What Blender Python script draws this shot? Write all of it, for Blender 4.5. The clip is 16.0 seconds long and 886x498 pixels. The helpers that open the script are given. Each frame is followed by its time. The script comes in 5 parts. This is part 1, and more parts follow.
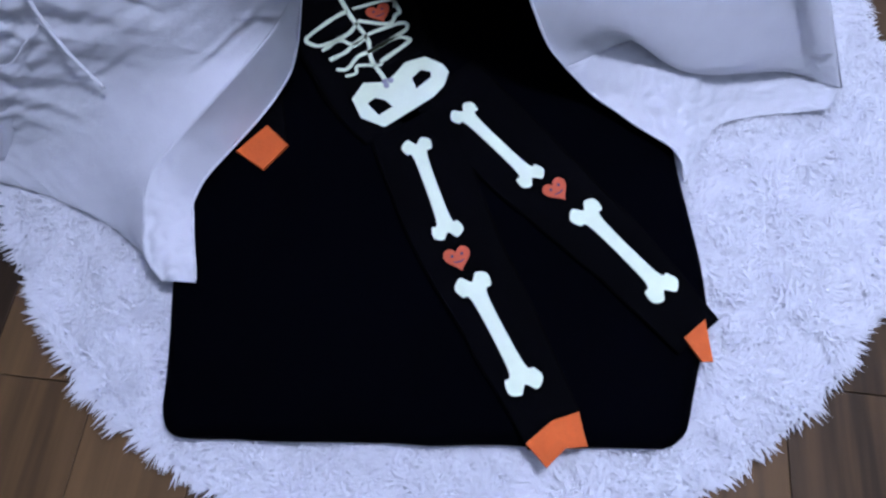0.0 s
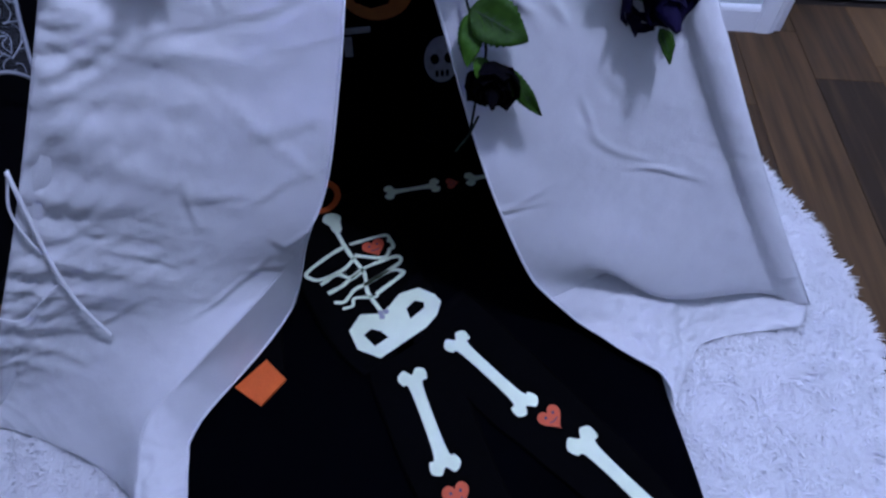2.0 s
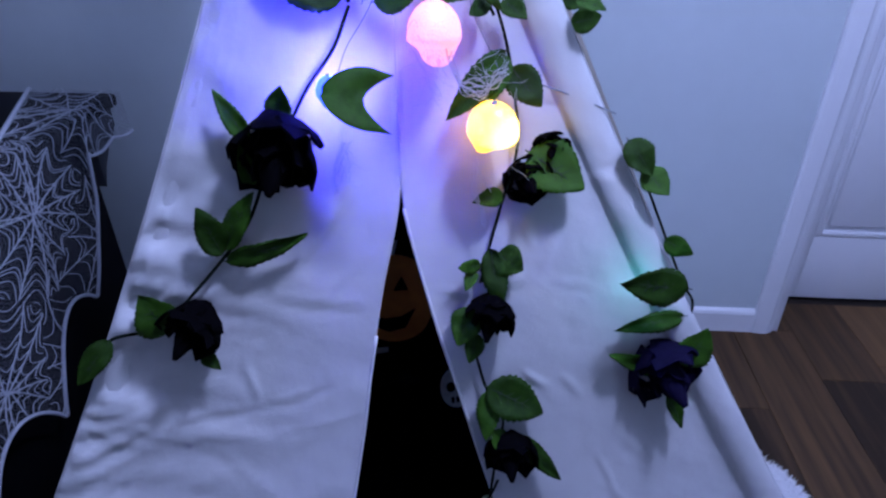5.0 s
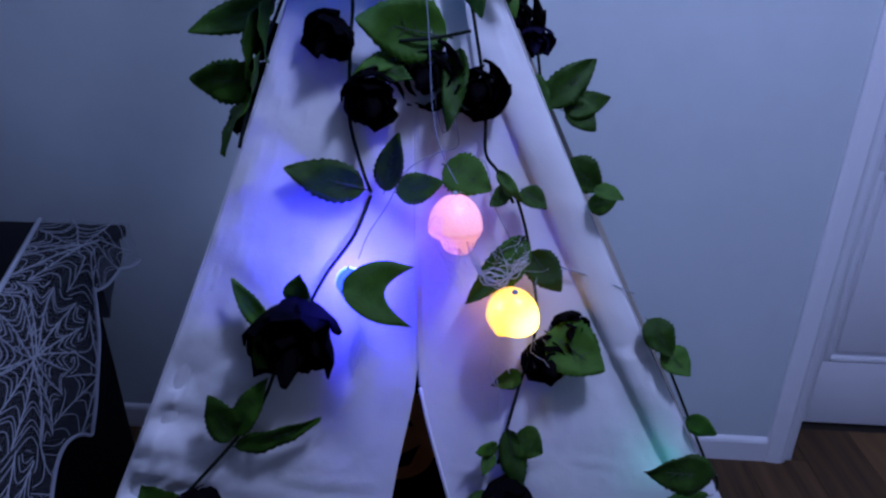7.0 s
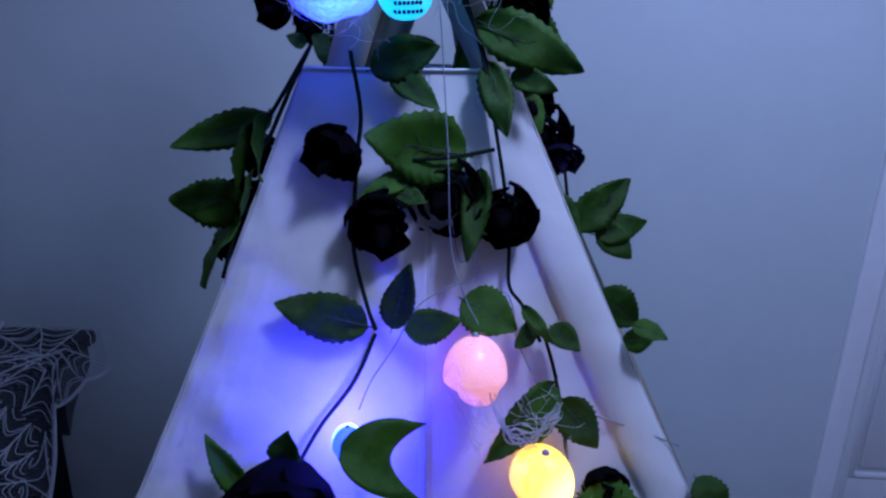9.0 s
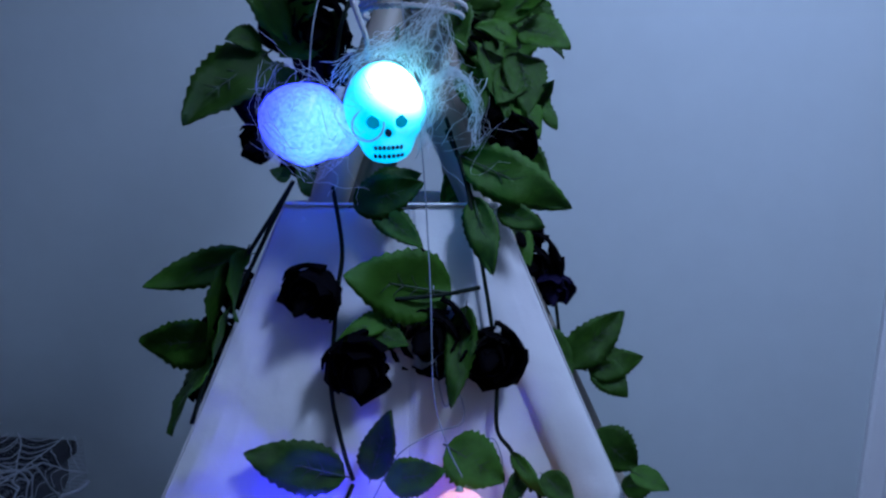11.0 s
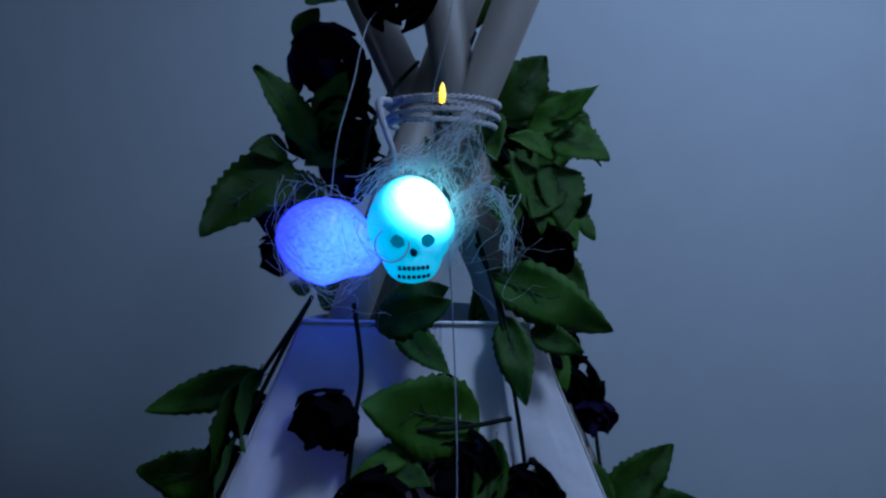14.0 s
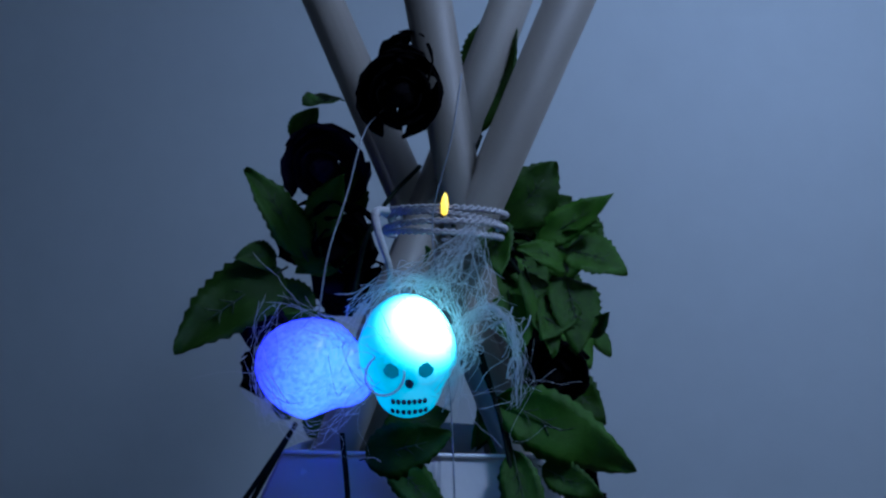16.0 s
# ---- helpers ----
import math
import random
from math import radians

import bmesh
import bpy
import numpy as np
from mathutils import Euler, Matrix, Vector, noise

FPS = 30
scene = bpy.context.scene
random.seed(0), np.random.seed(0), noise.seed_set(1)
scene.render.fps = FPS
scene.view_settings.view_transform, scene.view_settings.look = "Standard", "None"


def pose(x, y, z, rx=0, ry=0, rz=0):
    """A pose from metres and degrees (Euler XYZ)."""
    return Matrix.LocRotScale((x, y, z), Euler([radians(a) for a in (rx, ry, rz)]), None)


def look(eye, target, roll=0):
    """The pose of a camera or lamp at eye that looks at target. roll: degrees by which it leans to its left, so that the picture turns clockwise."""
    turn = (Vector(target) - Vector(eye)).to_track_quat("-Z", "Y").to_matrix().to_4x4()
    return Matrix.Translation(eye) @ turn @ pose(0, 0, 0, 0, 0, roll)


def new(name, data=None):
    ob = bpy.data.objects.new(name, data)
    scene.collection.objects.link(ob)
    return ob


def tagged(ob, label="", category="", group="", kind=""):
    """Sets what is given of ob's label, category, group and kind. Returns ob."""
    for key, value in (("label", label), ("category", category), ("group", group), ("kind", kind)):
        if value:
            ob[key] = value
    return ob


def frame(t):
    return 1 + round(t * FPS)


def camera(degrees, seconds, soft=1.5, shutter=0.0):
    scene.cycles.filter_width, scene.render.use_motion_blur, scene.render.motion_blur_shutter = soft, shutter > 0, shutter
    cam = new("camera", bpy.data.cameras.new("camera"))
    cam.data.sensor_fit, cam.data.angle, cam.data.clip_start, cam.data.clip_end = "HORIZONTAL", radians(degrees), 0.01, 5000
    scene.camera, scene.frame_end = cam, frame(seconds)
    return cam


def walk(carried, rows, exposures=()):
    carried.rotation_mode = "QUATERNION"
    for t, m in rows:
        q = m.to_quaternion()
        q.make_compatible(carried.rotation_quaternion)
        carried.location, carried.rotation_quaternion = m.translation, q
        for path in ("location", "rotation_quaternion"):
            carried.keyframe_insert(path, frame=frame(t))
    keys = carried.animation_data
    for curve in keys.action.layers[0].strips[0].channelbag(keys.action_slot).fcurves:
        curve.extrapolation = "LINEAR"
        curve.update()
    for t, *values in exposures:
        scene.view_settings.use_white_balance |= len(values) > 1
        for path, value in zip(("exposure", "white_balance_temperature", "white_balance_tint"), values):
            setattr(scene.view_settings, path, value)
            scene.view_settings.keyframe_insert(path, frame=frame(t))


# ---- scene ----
cam = camera(69.8, 16.0, soft=2.4)
PATH = [
    (0, (0.2376, -0.0348, 1.0454), (0.1705, 0.6768, -0.8225), 1.12),
    (0.5, (0.2351, -0.0183, 1.0583), (0.1650, 0.7725, -0.7774), 0.31),
    (1, (0.2222, -0.0005, 1.0767), (0.1604, 0.9230, -0.6963), 1.12),
    (1.5, (0.2205, 0.0199, 1.1022), (0.1438, 1.0756, -0.5948), 0.48),
    (2, (0.2178, 0.0350, 1.1264), (0.1420, 1.2201, -0.4829), 0.98),
    (2.5, (0.2172, 0.0535, 1.1540), (0.1279, 1.3500, -0.3662), 0.62),
    (3, (0.2114, 0.0664, 1.1804), (0.1165, 1.4497, -0.2610), 0.51),
    (3.5, (0.2095, 0.0787, 1.2000), (0.0888, 1.5319, -0.1689), 0.20),
    (4, (0.2032, 0.0909, 1.2160), (0.0578, 1.6347, -0.0472), 0.02),
    (4.5, (0.2000, 0.1085, 1.2403), (0.0553, 1.7250, 0.0715), -0.34),
    (5, (0.1984, 0.1218, 1.2714), (0.0512, 1.8164, 0.2194), -0.64),
    (5.2, (0.1909, 0.1214, 1.2875), (0.0479, 1.8372, 0.2698), -0.71),
    (7.3, (0.1574, 0.1932, 1.3702), (0.0140, 2.0326, 0.5982), 0.24),
    (7.5, (0.1468, 0.1984, 1.3706), (0.0038, 2.0519, 0.6331), -0.09),
    (8, (0.1230, 0.2217, 1.3749), (0.0558, 2.0912, 0.6676), 1.02),
    (8.5, (0.1286, 0.2547, 1.3850), (0.0500, 2.1481, 0.7456), 1.21),
    (8.7, (0.1282, 0.2760, 1.3847), (0.0337, 2.1761, 0.7678), 1.29),
    (11, (0.1462, 0.3334, 1.4331), (0.0078, 2.2995, 1.0937), 1.23),
    (11.5, (0.1481, 0.3406, 1.4436), (0.0123, 2.3145, 1.1510), 1.52),
    (12, (0.1451, 0.3496, 1.4461), (-0.0243, 2.3286, 1.2121), 2.03),
    (12.5, (0.1488, 0.3584, 1.4527), (-0.0410, 2.3410, 1.2699), 2.04),
    (13, (0.1481, 0.3638, 1.4553), (-0.0672, 2.3468, 1.3090), 1.79),
    (13.5, (0.1459, 0.3735, 1.4581), (-0.0948, 2.3550, 1.3320), 2.05),
    (14, (0.1430, 0.3798, 1.4613), (-0.0993, 2.3630, 1.3718), 1.85),
    (14.5, (0.1455, 0.3942, 1.4583), (-0.1017, 2.3779, 1.3966), 1.61),
    (15, (0.1435, 0.4089, 1.4673), (-0.1134, 2.3922, 1.4888), 2.26),
    (15.5, (0.1404, 0.4191, 1.4876), (-0.1328, 2.3985, 1.5746), 2.22),
    (16, (0.1384, 0.4291, 1.4932), (-0.1278, 2.4053, 1.6466), 2.60),
]
EXPOSURE = [
    (0, 0.95, 7500, 2), (0.5, 0.97, 7950, 0), (1, 0.97, 7300, 3), (1.5, 0.67, 6700, 6), (2, 0.54, 6700, 5), (2.5, 0.57, 6400, 8),
    (3, 0.57, 6850, 6), (3.5, 0.57, 5600, 19), (4, 0.42, 6400, 10), (4.5, 0.1, 5300, 18), (5, 0.06, 6000, 13), (7.5, -0.77, 5850, 15),
    (8, -0.77, 5950, 8), (8.5, -0.75, 5800, 10), (11, -0.76, 6050, -5), (11.5, -0.76, 6200, -10), (12, -1.0, 5550, -3), (12.5, -1.5, 6200, -10),
    (13, -1.58, 5300, 1), (13.5, -1.6, 6000, -10), (14, -1.6, 6000, -10), (14.5, -1.55, 5800, -9), (15, -1.6, 6050, -10), (15.5, -1.55, 5500, -2),
    (16, -1.55, 5950, -9),
]
walk(cam, [(t, look(eye, target, roll)) for t, eye, target, roll in PATH], EXPOSURE)

# ---- world, lights ----
world = bpy.data.worlds.new("night_room")
scene.world = world
world.use_nodes = True
world.node_tree.nodes["Background"].inputs[0].default_value = (0.30, 0.38, 0.75, 1)
world.node_tree.nodes["Background"].inputs[1].default_value = 0.008


glow = bpy.data.lights.new("ceiling_glow", "POINT")
glow.energy, glow.color, glow.shadow_soft_size = 90, (0.50, 0.58, 1.0), 0.10
new("ceiling_glow", glow).location = (0.66, 0.52, 2.39)


# ---- materials ----
def material(name, colour, rough=0.6, metal=0.0, grain=0.0, scale=40.0, bump=0.0, bump_scale=200.0, sheen=0.0, spread=(1, 1, 1), random_value=0.0, shine=0.5):
    """A surface with colour variation at two scales, and a fine relief."""
    m = bpy.data.materials.new(name)
    m.use_nodes = True
    nt = m.node_tree
    b = nt.nodes["Principled BSDF"]
    b.inputs["Base Color"].default_value = (*colour, 1)
    b.inputs["Roughness"].default_value, b.inputs["Metallic"].default_value = rough, metal
    b.inputs["Sheen Weight"].default_value, b.inputs["Specular IOR Level"].default_value = sheen, shine
    co = nt.nodes.new("ShaderNodeTexCoord")
    mp = nt.nodes.new("ShaderNodeMapping")
    mp.inputs["Scale"].default_value = spread
    nt.links.new(co.outputs["Object"], mp.inputs["Vector"])
    if grain or random_value:
        fine, wide = nt.nodes.new("ShaderNodeTexNoise"), nt.nodes.new("ShaderNodeTexNoise")
        fine.inputs["Scale"].default_value, wide.inputs["Scale"].default_value = scale, scale / 9
        fine.inputs["Detail"].default_value = 5
        add = nt.nodes.new("ShaderNodeMath")
        add.operation = "ADD"
        for n in (fine, wide):
            nt.links.new(mp.outputs["Vector"], n.inputs["Vector"])
        nt.links.new(fine.outputs["Fac"], add.inputs[0])
        nt.links.new(wide.outputs["Fac"], add.inputs[1])
        last = add.outputs[0]
        if random_value:
            info, mul, sub = nt.nodes.new("ShaderNodeObjectInfo"), nt.nodes.new("ShaderNodeMath"), nt.nodes.new("ShaderNodeMath")
            mul.operation, sub.operation = "MULTIPLY_ADD", "ADD"
            mul.inputs[1].default_value, mul.inputs[2].default_value = random_value, -random_value / 2
            nt.links.new(info.outputs["Random"], mul.inputs[0])
            nt.links.new(mul.outputs[0], sub.inputs[0])
            nt.links.new(last, sub.inputs[1])
            last = sub.outputs[0]
        rng = nt.nodes.new("ShaderNodeMapRange")
        for i, v in ((1, 0.6), (2, 1.4), (3, 1 - grain), (4, 1 + grain)):
            rng.inputs[i].default_value = v
        nt.links.new(last, rng.inputs[0])
        mix = nt.nodes.new("ShaderNodeVectorMath")
        mix.operation = "SCALE"
        mix.inputs[0].default_value = colour
        nt.links.new(rng.outputs[0], mix.inputs["Scale"])
        nt.links.new(mix.outputs[0], b.inputs["Base Color"])
    if bump:
        n, bp = nt.nodes.new("ShaderNodeTexNoise"), nt.nodes.new("ShaderNodeBump")
        n.inputs["Scale"].default_value, n.inputs["Detail"].default_value = bump_scale, 4
        bp.inputs["Strength"].default_value, bp.inputs["Distance"].default_value = bump, 0.01
        nt.links.new(mp.outputs["Vector"], n.inputs["Vector"])
        nt.links.new(n.outputs["Fac"], bp.inputs["Height"])
        nt.links.new(bp.outputs[0], b.inputs["Normal"])
    return m


def let_through(m, colour, share):
    """Lets light through a thin sheet."""
    nt = m.node_tree
    out, b = nt.nodes["Material Output"], nt.nodes["Principled BSDF"]
    tr, mx = nt.nodes.new("ShaderNodeBsdfTranslucent"), nt.nodes.new("ShaderNodeMixShader")
    tr.inputs[0].default_value = (*colour, 1)
    mx.inputs[0].default_value = share
    nt.links.new(b.outputs[0], mx.inputs[1])
    nt.links.new(tr.outputs[0], mx.inputs[2])
    nt.links.new(mx.outputs[0], out.inputs[0])
    return m


def glowing(name, colour, strength, core, scale=60, hot=None):
    """Lit-through plastic: brighter near the bulb's hot middle by a noise of its own."""
    m = material(name, core, 0.35, grain=0.1, scale=scale, bump=0.1, bump_scale=90)
    nt = m.node_tree
    b = nt.nodes["Principled BSDF"]
    n, rng = nt.nodes.new("ShaderNodeTexNoise"), nt.nodes.new("ShaderNodeMapRange")
    n.inputs["Scale"].default_value, n.inputs["Detail"].default_value = scale, 4
    for i, v in ((1, 0.3), (2, 0.7), (3, strength * 0.6), (4, strength * 1.4)):
        rng.inputs[i].default_value = v
    b.inputs["Emission Color"].default_value = (*colour, 1)
    nt.links.new(n.outputs["Fac"], rng.inputs[0])
    nt.links.new(rng.outputs[0], b.inputs["Emission Strength"])
    if hot:
        place, reach, power, tint = hot
        co, far, fade = nt.nodes["Texture Coordinate"], nt.nodes.new("ShaderNodeVectorMath"), nt.nodes.new("ShaderNodeMapRange")
        far.operation, far.inputs[1].default_value = "DISTANCE", place
        fade.interpolation_type = "SMOOTHSTEP"
        for i, v in ((1, reach), (2, reach * 0.3), (3, 0.0), (4, 1.0)):
            fade.inputs[i].default_value = v
        nt.links.new(co.outputs["Object"], far.inputs[0])
        nt.links.new(far.outputs["Value"], fade.inputs[0])
        mix, gain = nt.nodes.new("ShaderNodeMix"), nt.nodes.new("ShaderNodeMath")
        mix.data_type = "RGBA"
        mix.inputs["A"].default_value, mix.inputs["B"].default_value = (*colour, 1), (*tint, 1)
        nt.links.new(fade.outputs[0], mix.inputs["Factor"])
        nt.links.new(mix.outputs["Result"], b.inputs["Emission Color"])
        gain.operation, gain.inputs[1].default_value = "MULTIPLY_ADD", power
        nt.links.new(fade.outputs[0], gain.inputs[0])
        nt.links.new(rng.outputs[0], gain.inputs[2])
        nt.links.new(gain.outputs[0], b.inputs["Emission Strength"])
    return m


CANVAS = let_through(material("white_canvas", (0.78, 0.78, 0.80), 0.55, grain=0.05, scale=30, bump=0.10, bump_scale=60, sheen=0.1), (0.75, 0.76, 0.8), 0.26)
HEM = let_through(material("hem_canvas", (0.80, 0.80, 0.82), 0.6, grain=0.05, scale=60, bump=0.12, bump_scale=150), (0.7, 0.7, 0.75), 0.08)
WALL = material("wall_paint", (0.55, 0.61, 0.63), 0.75, grain=0.03, scale=14, bump=0.03, bump_scale=260, shine=0.25)
TRIM = material("trim_paint", (0.78, 0.79, 0.82), 0.4, grain=0.02, scale=20, bump=0.02, bump_scale=90)
CEIL = material("ceiling_paint", (0.62, 0.63, 0.66), 0.9, grain=0.03, scale=20, bump=0.06, bump_scale=180)
PLANK = material("floor_plank", (0.105, 0.056, 0.022), 0.5, grain=0.75, scale=34, bump=0.05, bump_scale=60, spread=(1, 0.06, 1), random_value=0.6, shine=0.25)
JOINT = material("floor_joint", (0.02, 0.014, 0.01), 0.8, grain=0.2)
BED = material("black_bedding", (0.0005, 0.0006, 0.0014), 0.9, grain=0.25, scale=30, bump=0.2, bump_scale=25, shine=0.014)
PYJAMA = material("black_jersey", (0.0008, 0.0008, 0.0012), 0.9, grain=0.2, scale=60, bump=0.15, bump_scale=300, shine=0.04)
BONE = material("pale_print", (0.74, 0.84, 0.62), 0.7, grain=0.06, scale=50, bump=0.1, bump_scale=300)
ORANGE = material("orange_rib_knit", (0.62, 0.10, 0.012), 0.8, grain=0.12, scale=80, bump=0.2, bump_scale=260)
HEART = material("orange_print", (0.55, 0.085, 0.03), 0.75, grain=0.08, scale=80)
DIMPRINT = material("dim_print", (0.30, 0.31, 0.36), 0.8, grain=0.3, scale=60)
PUMPKIN = material("pumpkin_print", (0.42, 0.13, 0.02), 0.8, grain=0.25, scale=40)
RUG = let_through(material("rug_pile", (0.93, 0.93, 0.95), 0.85, grain=0.05, scale=30, bump=0.4, bump_scale=90, shine=0.1), (0.94, 0.94, 0.96), 0.45)
LEAF = let_through(material("leaf_cloth", (0.026, 0.074, 0.006), 0.45, grain=0.45, scale=60, bump=0.25, bump_scale=90, random_value=0.9, shine=0.15), (0.05, 0.16, 0.02), 0.10)
VEIN = material("leaf_vein", (0.012, 0.03, 0.012), 0.6, grain=0.2)
STEM = material("vine_plastic", (0.006, 0.011, 0.007), 0.7, grain=0.2, scale=90, shine=0.12)
BLACKROSE = material("black_petal", (0.0013, 0.0011, 0.002), 0.85, grain=0.3, scale=60, bump=0.1, bump_scale=160, shine=0.03)
PURPLEROSE = material("purple_petal", (0.005, 0.0035, 0.020), 0.8, grain=0.3, scale=60, bump=0.1, bump_scale=160, shine=0.06)
POLE = material("pale_pine", (0.20, 0.182, 0.155), 0.55, grain=0.10, scale=30, bump=0.03, bump_scale=60, spread=(1, 1, 0.1))
ROPE = material("cotton_rope", (0.38, 0.38, 0.40), 0.9, grain=0.15, scale=150, bump=0.3, bump_scale=400)
FURNITURE = material("black_lacquer", (0.0025, 0.0025, 0.004), 0.6, grain=0.2, scale=20, shine=0.08)
BRACKET = material("grey_corner", (0.05, 0.055, 0.065), 0.7, grain=0.2, scale=40)
LACE = material("white_lace_thread", (0.46, 0.48, 0.53), 0.8, grain=0.08, scale=120)
WIRE = material("clear_wire", (0.26, 0.29, 0.34), 0.25, grain=0.05)
GAUZE = let_through(material("gauze_thread", (0.50, 0.54, 0.60), 0.7, grain=0.05), (0.85, 0.88, 0.92), 0.6)
CORE = material("dark_marking", (0.01, 0.03, 0.08), 0.6, grain=0.1)
METAL = material("brushed_metal", (0.45, 0.45, 0.47), 0.35, metal=1.0, grain=0.08)
GLOW_CYAN = glowing("cyan_glow", (0.03, 0.55, 0.95), 2.2, (0.3, 0.5, 0.6), hot=((0.012, -0.026, 0.022), 0.038, 20.0, (0.40, 0.94, 1.0)))
SOCKET = glowing("lit_socket", (0.01, 0.30, 0.55), 1.2, (0.02, 0.08, 0.12))
GLOW_BLUE = glowing("blue_glow", (0.026, 0.030, 1.0), 8.0, (0.12, 0.2, 0.6), 22, hot=((0.004, 0.026, -0.020), 0.055, 1.2, (0.052, 0.13, 1.0)))
GLOW_DEEP = glowing("deep_blue_glow", (0.035, 0.075, 1.0), 5.0, (0.1, 0.1, 0.8), hot=((0.0, 0.017, 0.0), 0.026, 640.0, (0.050, 0.030, 1.0)))
GLOW_TEAL = glowing("teal_glow", (0.05, 0.75, 0.62), 11.0, (0.4, 0.8, 0.7))
GLOW_PINK = glowing("pink_glow", (1.0, 0.36, 0.46), 1.25, (0.8, 0.5, 0.55))
GLOW_YELLOW = glowing("yellow_glow", (1.0, 0.50, 0.012), 3.0, (0.7, 0.6, 0.2), 30, hot=((0.0, 0.02, 0.004), 0.034, 6.0, (1.0, 0.70, 0.12)))
LENS = glowing("ceiling_lamp_glow", (0.7, 0.76, 1.0), 2.0, (0.8, 0.8, 0.8))


def net_sheet():
    """Fine white netting: threads with clear gaps."""
    m = material("lace_net", (0.36, 0.38, 0.44), 0.8, grain=0.1, scale=80)
    nt = m.node_tree
    co, gap, mx = nt.nodes["Texture Coordinate"], nt.nodes.new("ShaderNodeBsdfTransparent"), nt.nodes.new("ShaderNodeMixShader")
    best = None
    for turn in (0.6, -0.6):
        mp, wv = nt.nodes.new("ShaderNodeMapping"), nt.nodes.new("ShaderNodeTexWave")
        mp.inputs["Rotation"].default_value = (turn, 0, 0)
        wv.bands_direction = "Z"
        wv.inputs["Scale"].default_value = 42
        nt.links.new(co.outputs["Object"], mp.inputs["Vector"])
        nt.links.new(mp.outputs["Vector"], wv.inputs["Vector"])
        if best is None:
            best = wv.outputs["Fac"]
        else:
            top = nt.nodes.new("ShaderNodeMath")
            top.operation = "MAXIMUM"
            nt.links.new(best, top.inputs[0])
            nt.links.new(wv.outputs["Fac"], top.inputs[1])
            best = top.outputs[0]
    rng = nt.nodes.new("ShaderNodeMapRange")
    for i, v in ((1, 0.86), (2, 0.99), (3, 0.02), (4, 0.40)):
        rng.inputs[i].default_value = v
    nt.links.new(best, rng.inputs[0])
    nt.links.new(rng.outputs[0], mx.inputs[0])
    nt.links.new(gap.outputs[0], mx.inputs[1])
    nt.links.new(nt.nodes["Principled BSDF"].outputs[0], mx.inputs[2])
    nt.links.new(mx.outputs[0], nt.nodes["Material Output"].inputs[0])
    return m


NET = net_sheet()


# ---- builders ----
def mesh_of(name, verts, faces, mat, smooth=True):
    me = bpy.data.meshes.new(name)
    me.from_pydata([tuple(v) for v in verts], [], faces)
    me.materials.append(mat)
    if smooth:
        me.polygons.foreach_set("use_smooth", [True] * len(me.polygons))
    me.update()
    return me


def obj(name, me, parent=None, label="", m=None):
    ob = new(name, me)
    if m is not None:
        ob.matrix_basis = m
    if parent is not None:
        ob.parent = parent
    if label:
        ob["label"] = label
    return ob


def part(name, bm, mat, parent=None, label="", smooth=True):
    me = bpy.data.meshes.new(name)
    bmesh.ops.recalc_face_normals(bm, faces=bm.faces)
    bm.to_mesh(me)
    bm.free()
    me.materials.append(mat)
    if smooth:
        me.polygons.foreach_set("use_smooth", [True] * len(me.polygons))
    return obj(name, me, parent, label)


def thing(name, label, category, group="", at=(0, 0, 0)):
    ob = new(name)
    ob.empty_display_size = 0.05
    ob.location = at
    return tagged(ob, label, category, group)


def box(x0, y0, z0, x1, y1, z1, bevel=0.003):
    bm = bmesh.new()
    bmesh.ops.create_cube(bm, size=1)
    bmesh.ops.scale(bm, vec=(x1 - x0, y1 - y0, z1 - z0), verts=bm.verts)
    bmesh.ops.translate(bm, vec=((x0 + x1) / 2, (y0 + y1) / 2, (z0 + z1) / 2), verts=bm.verts)
    if bevel:
        bmesh.ops.bevel(bm, geom=bm.edges[:], offset=bevel, segments=2, affect="EDGES", profile=0.5)
    return bm


def spline(points, n):
    """n points on a smooth curve through the given ones."""
    p = np.array(points, float)
    if len(p) == 2:
        return p[0] + np.linspace(0, 1, n)[:, None] * (p[1] - p[0])
    q = np.vstack([2 * p[0] - p[1], p, 2 * p[-1] - p[-2]])
    t = np.linspace(0, len(p) - 1 - 1e-9, n)
    i = t.astype(int)
    f = (t - i)[:, None]
    a, b, c, d = q[i], q[i + 1], q[i + 2], q[i + 3]
    return 0.5 * (2 * b + (c - a) * f + (2 * a - 5 * b + 4 * c - d) * f**2 + (3 * b - a - 3 * c + d) * f**3)


def tube(points, radius, sides=6, n=None, taper=1.0):
    """Vertices and faces of a round strand along a smooth curve."""
    p = spline(points, n or max(4, 5 * len(points)))
    verts, faces = [], []
    up = Vector((0.3, -0.8, 0.52)).normalized()
    for i, c in enumerate(p):
        d = Vector(p[min(i + 1, len(p) - 1)] - p[max(i - 1, 0)])
        d = d.normalized() if d.length > 1e-9 else Vector((0, 0, 1))
        a = d.cross(up)
        a = a.normalized() if a.length > 1e-4 else d.orthogonal().normalized()
        b = d.cross(a)
        r = radius * (1 + (taper - 1) * i / (len(p) - 1))
        for k in range(sides):
            w = 2 * math.pi * k / sides
            verts.append(Vector(c) + r * (math.cos(w) * a + math.sin(w) * b))
        if i:
            for k in range(sides):
                o, q = (i - 1) * sides, i * sides
                faces.append((o + k, o + (k + 1) % sides, q + (k + 1) % sides, q + k))
    faces += [tuple(range(sides - 1, -1, -1)), tuple(range(len(verts) - sides, len(verts)))]
    return verts, faces


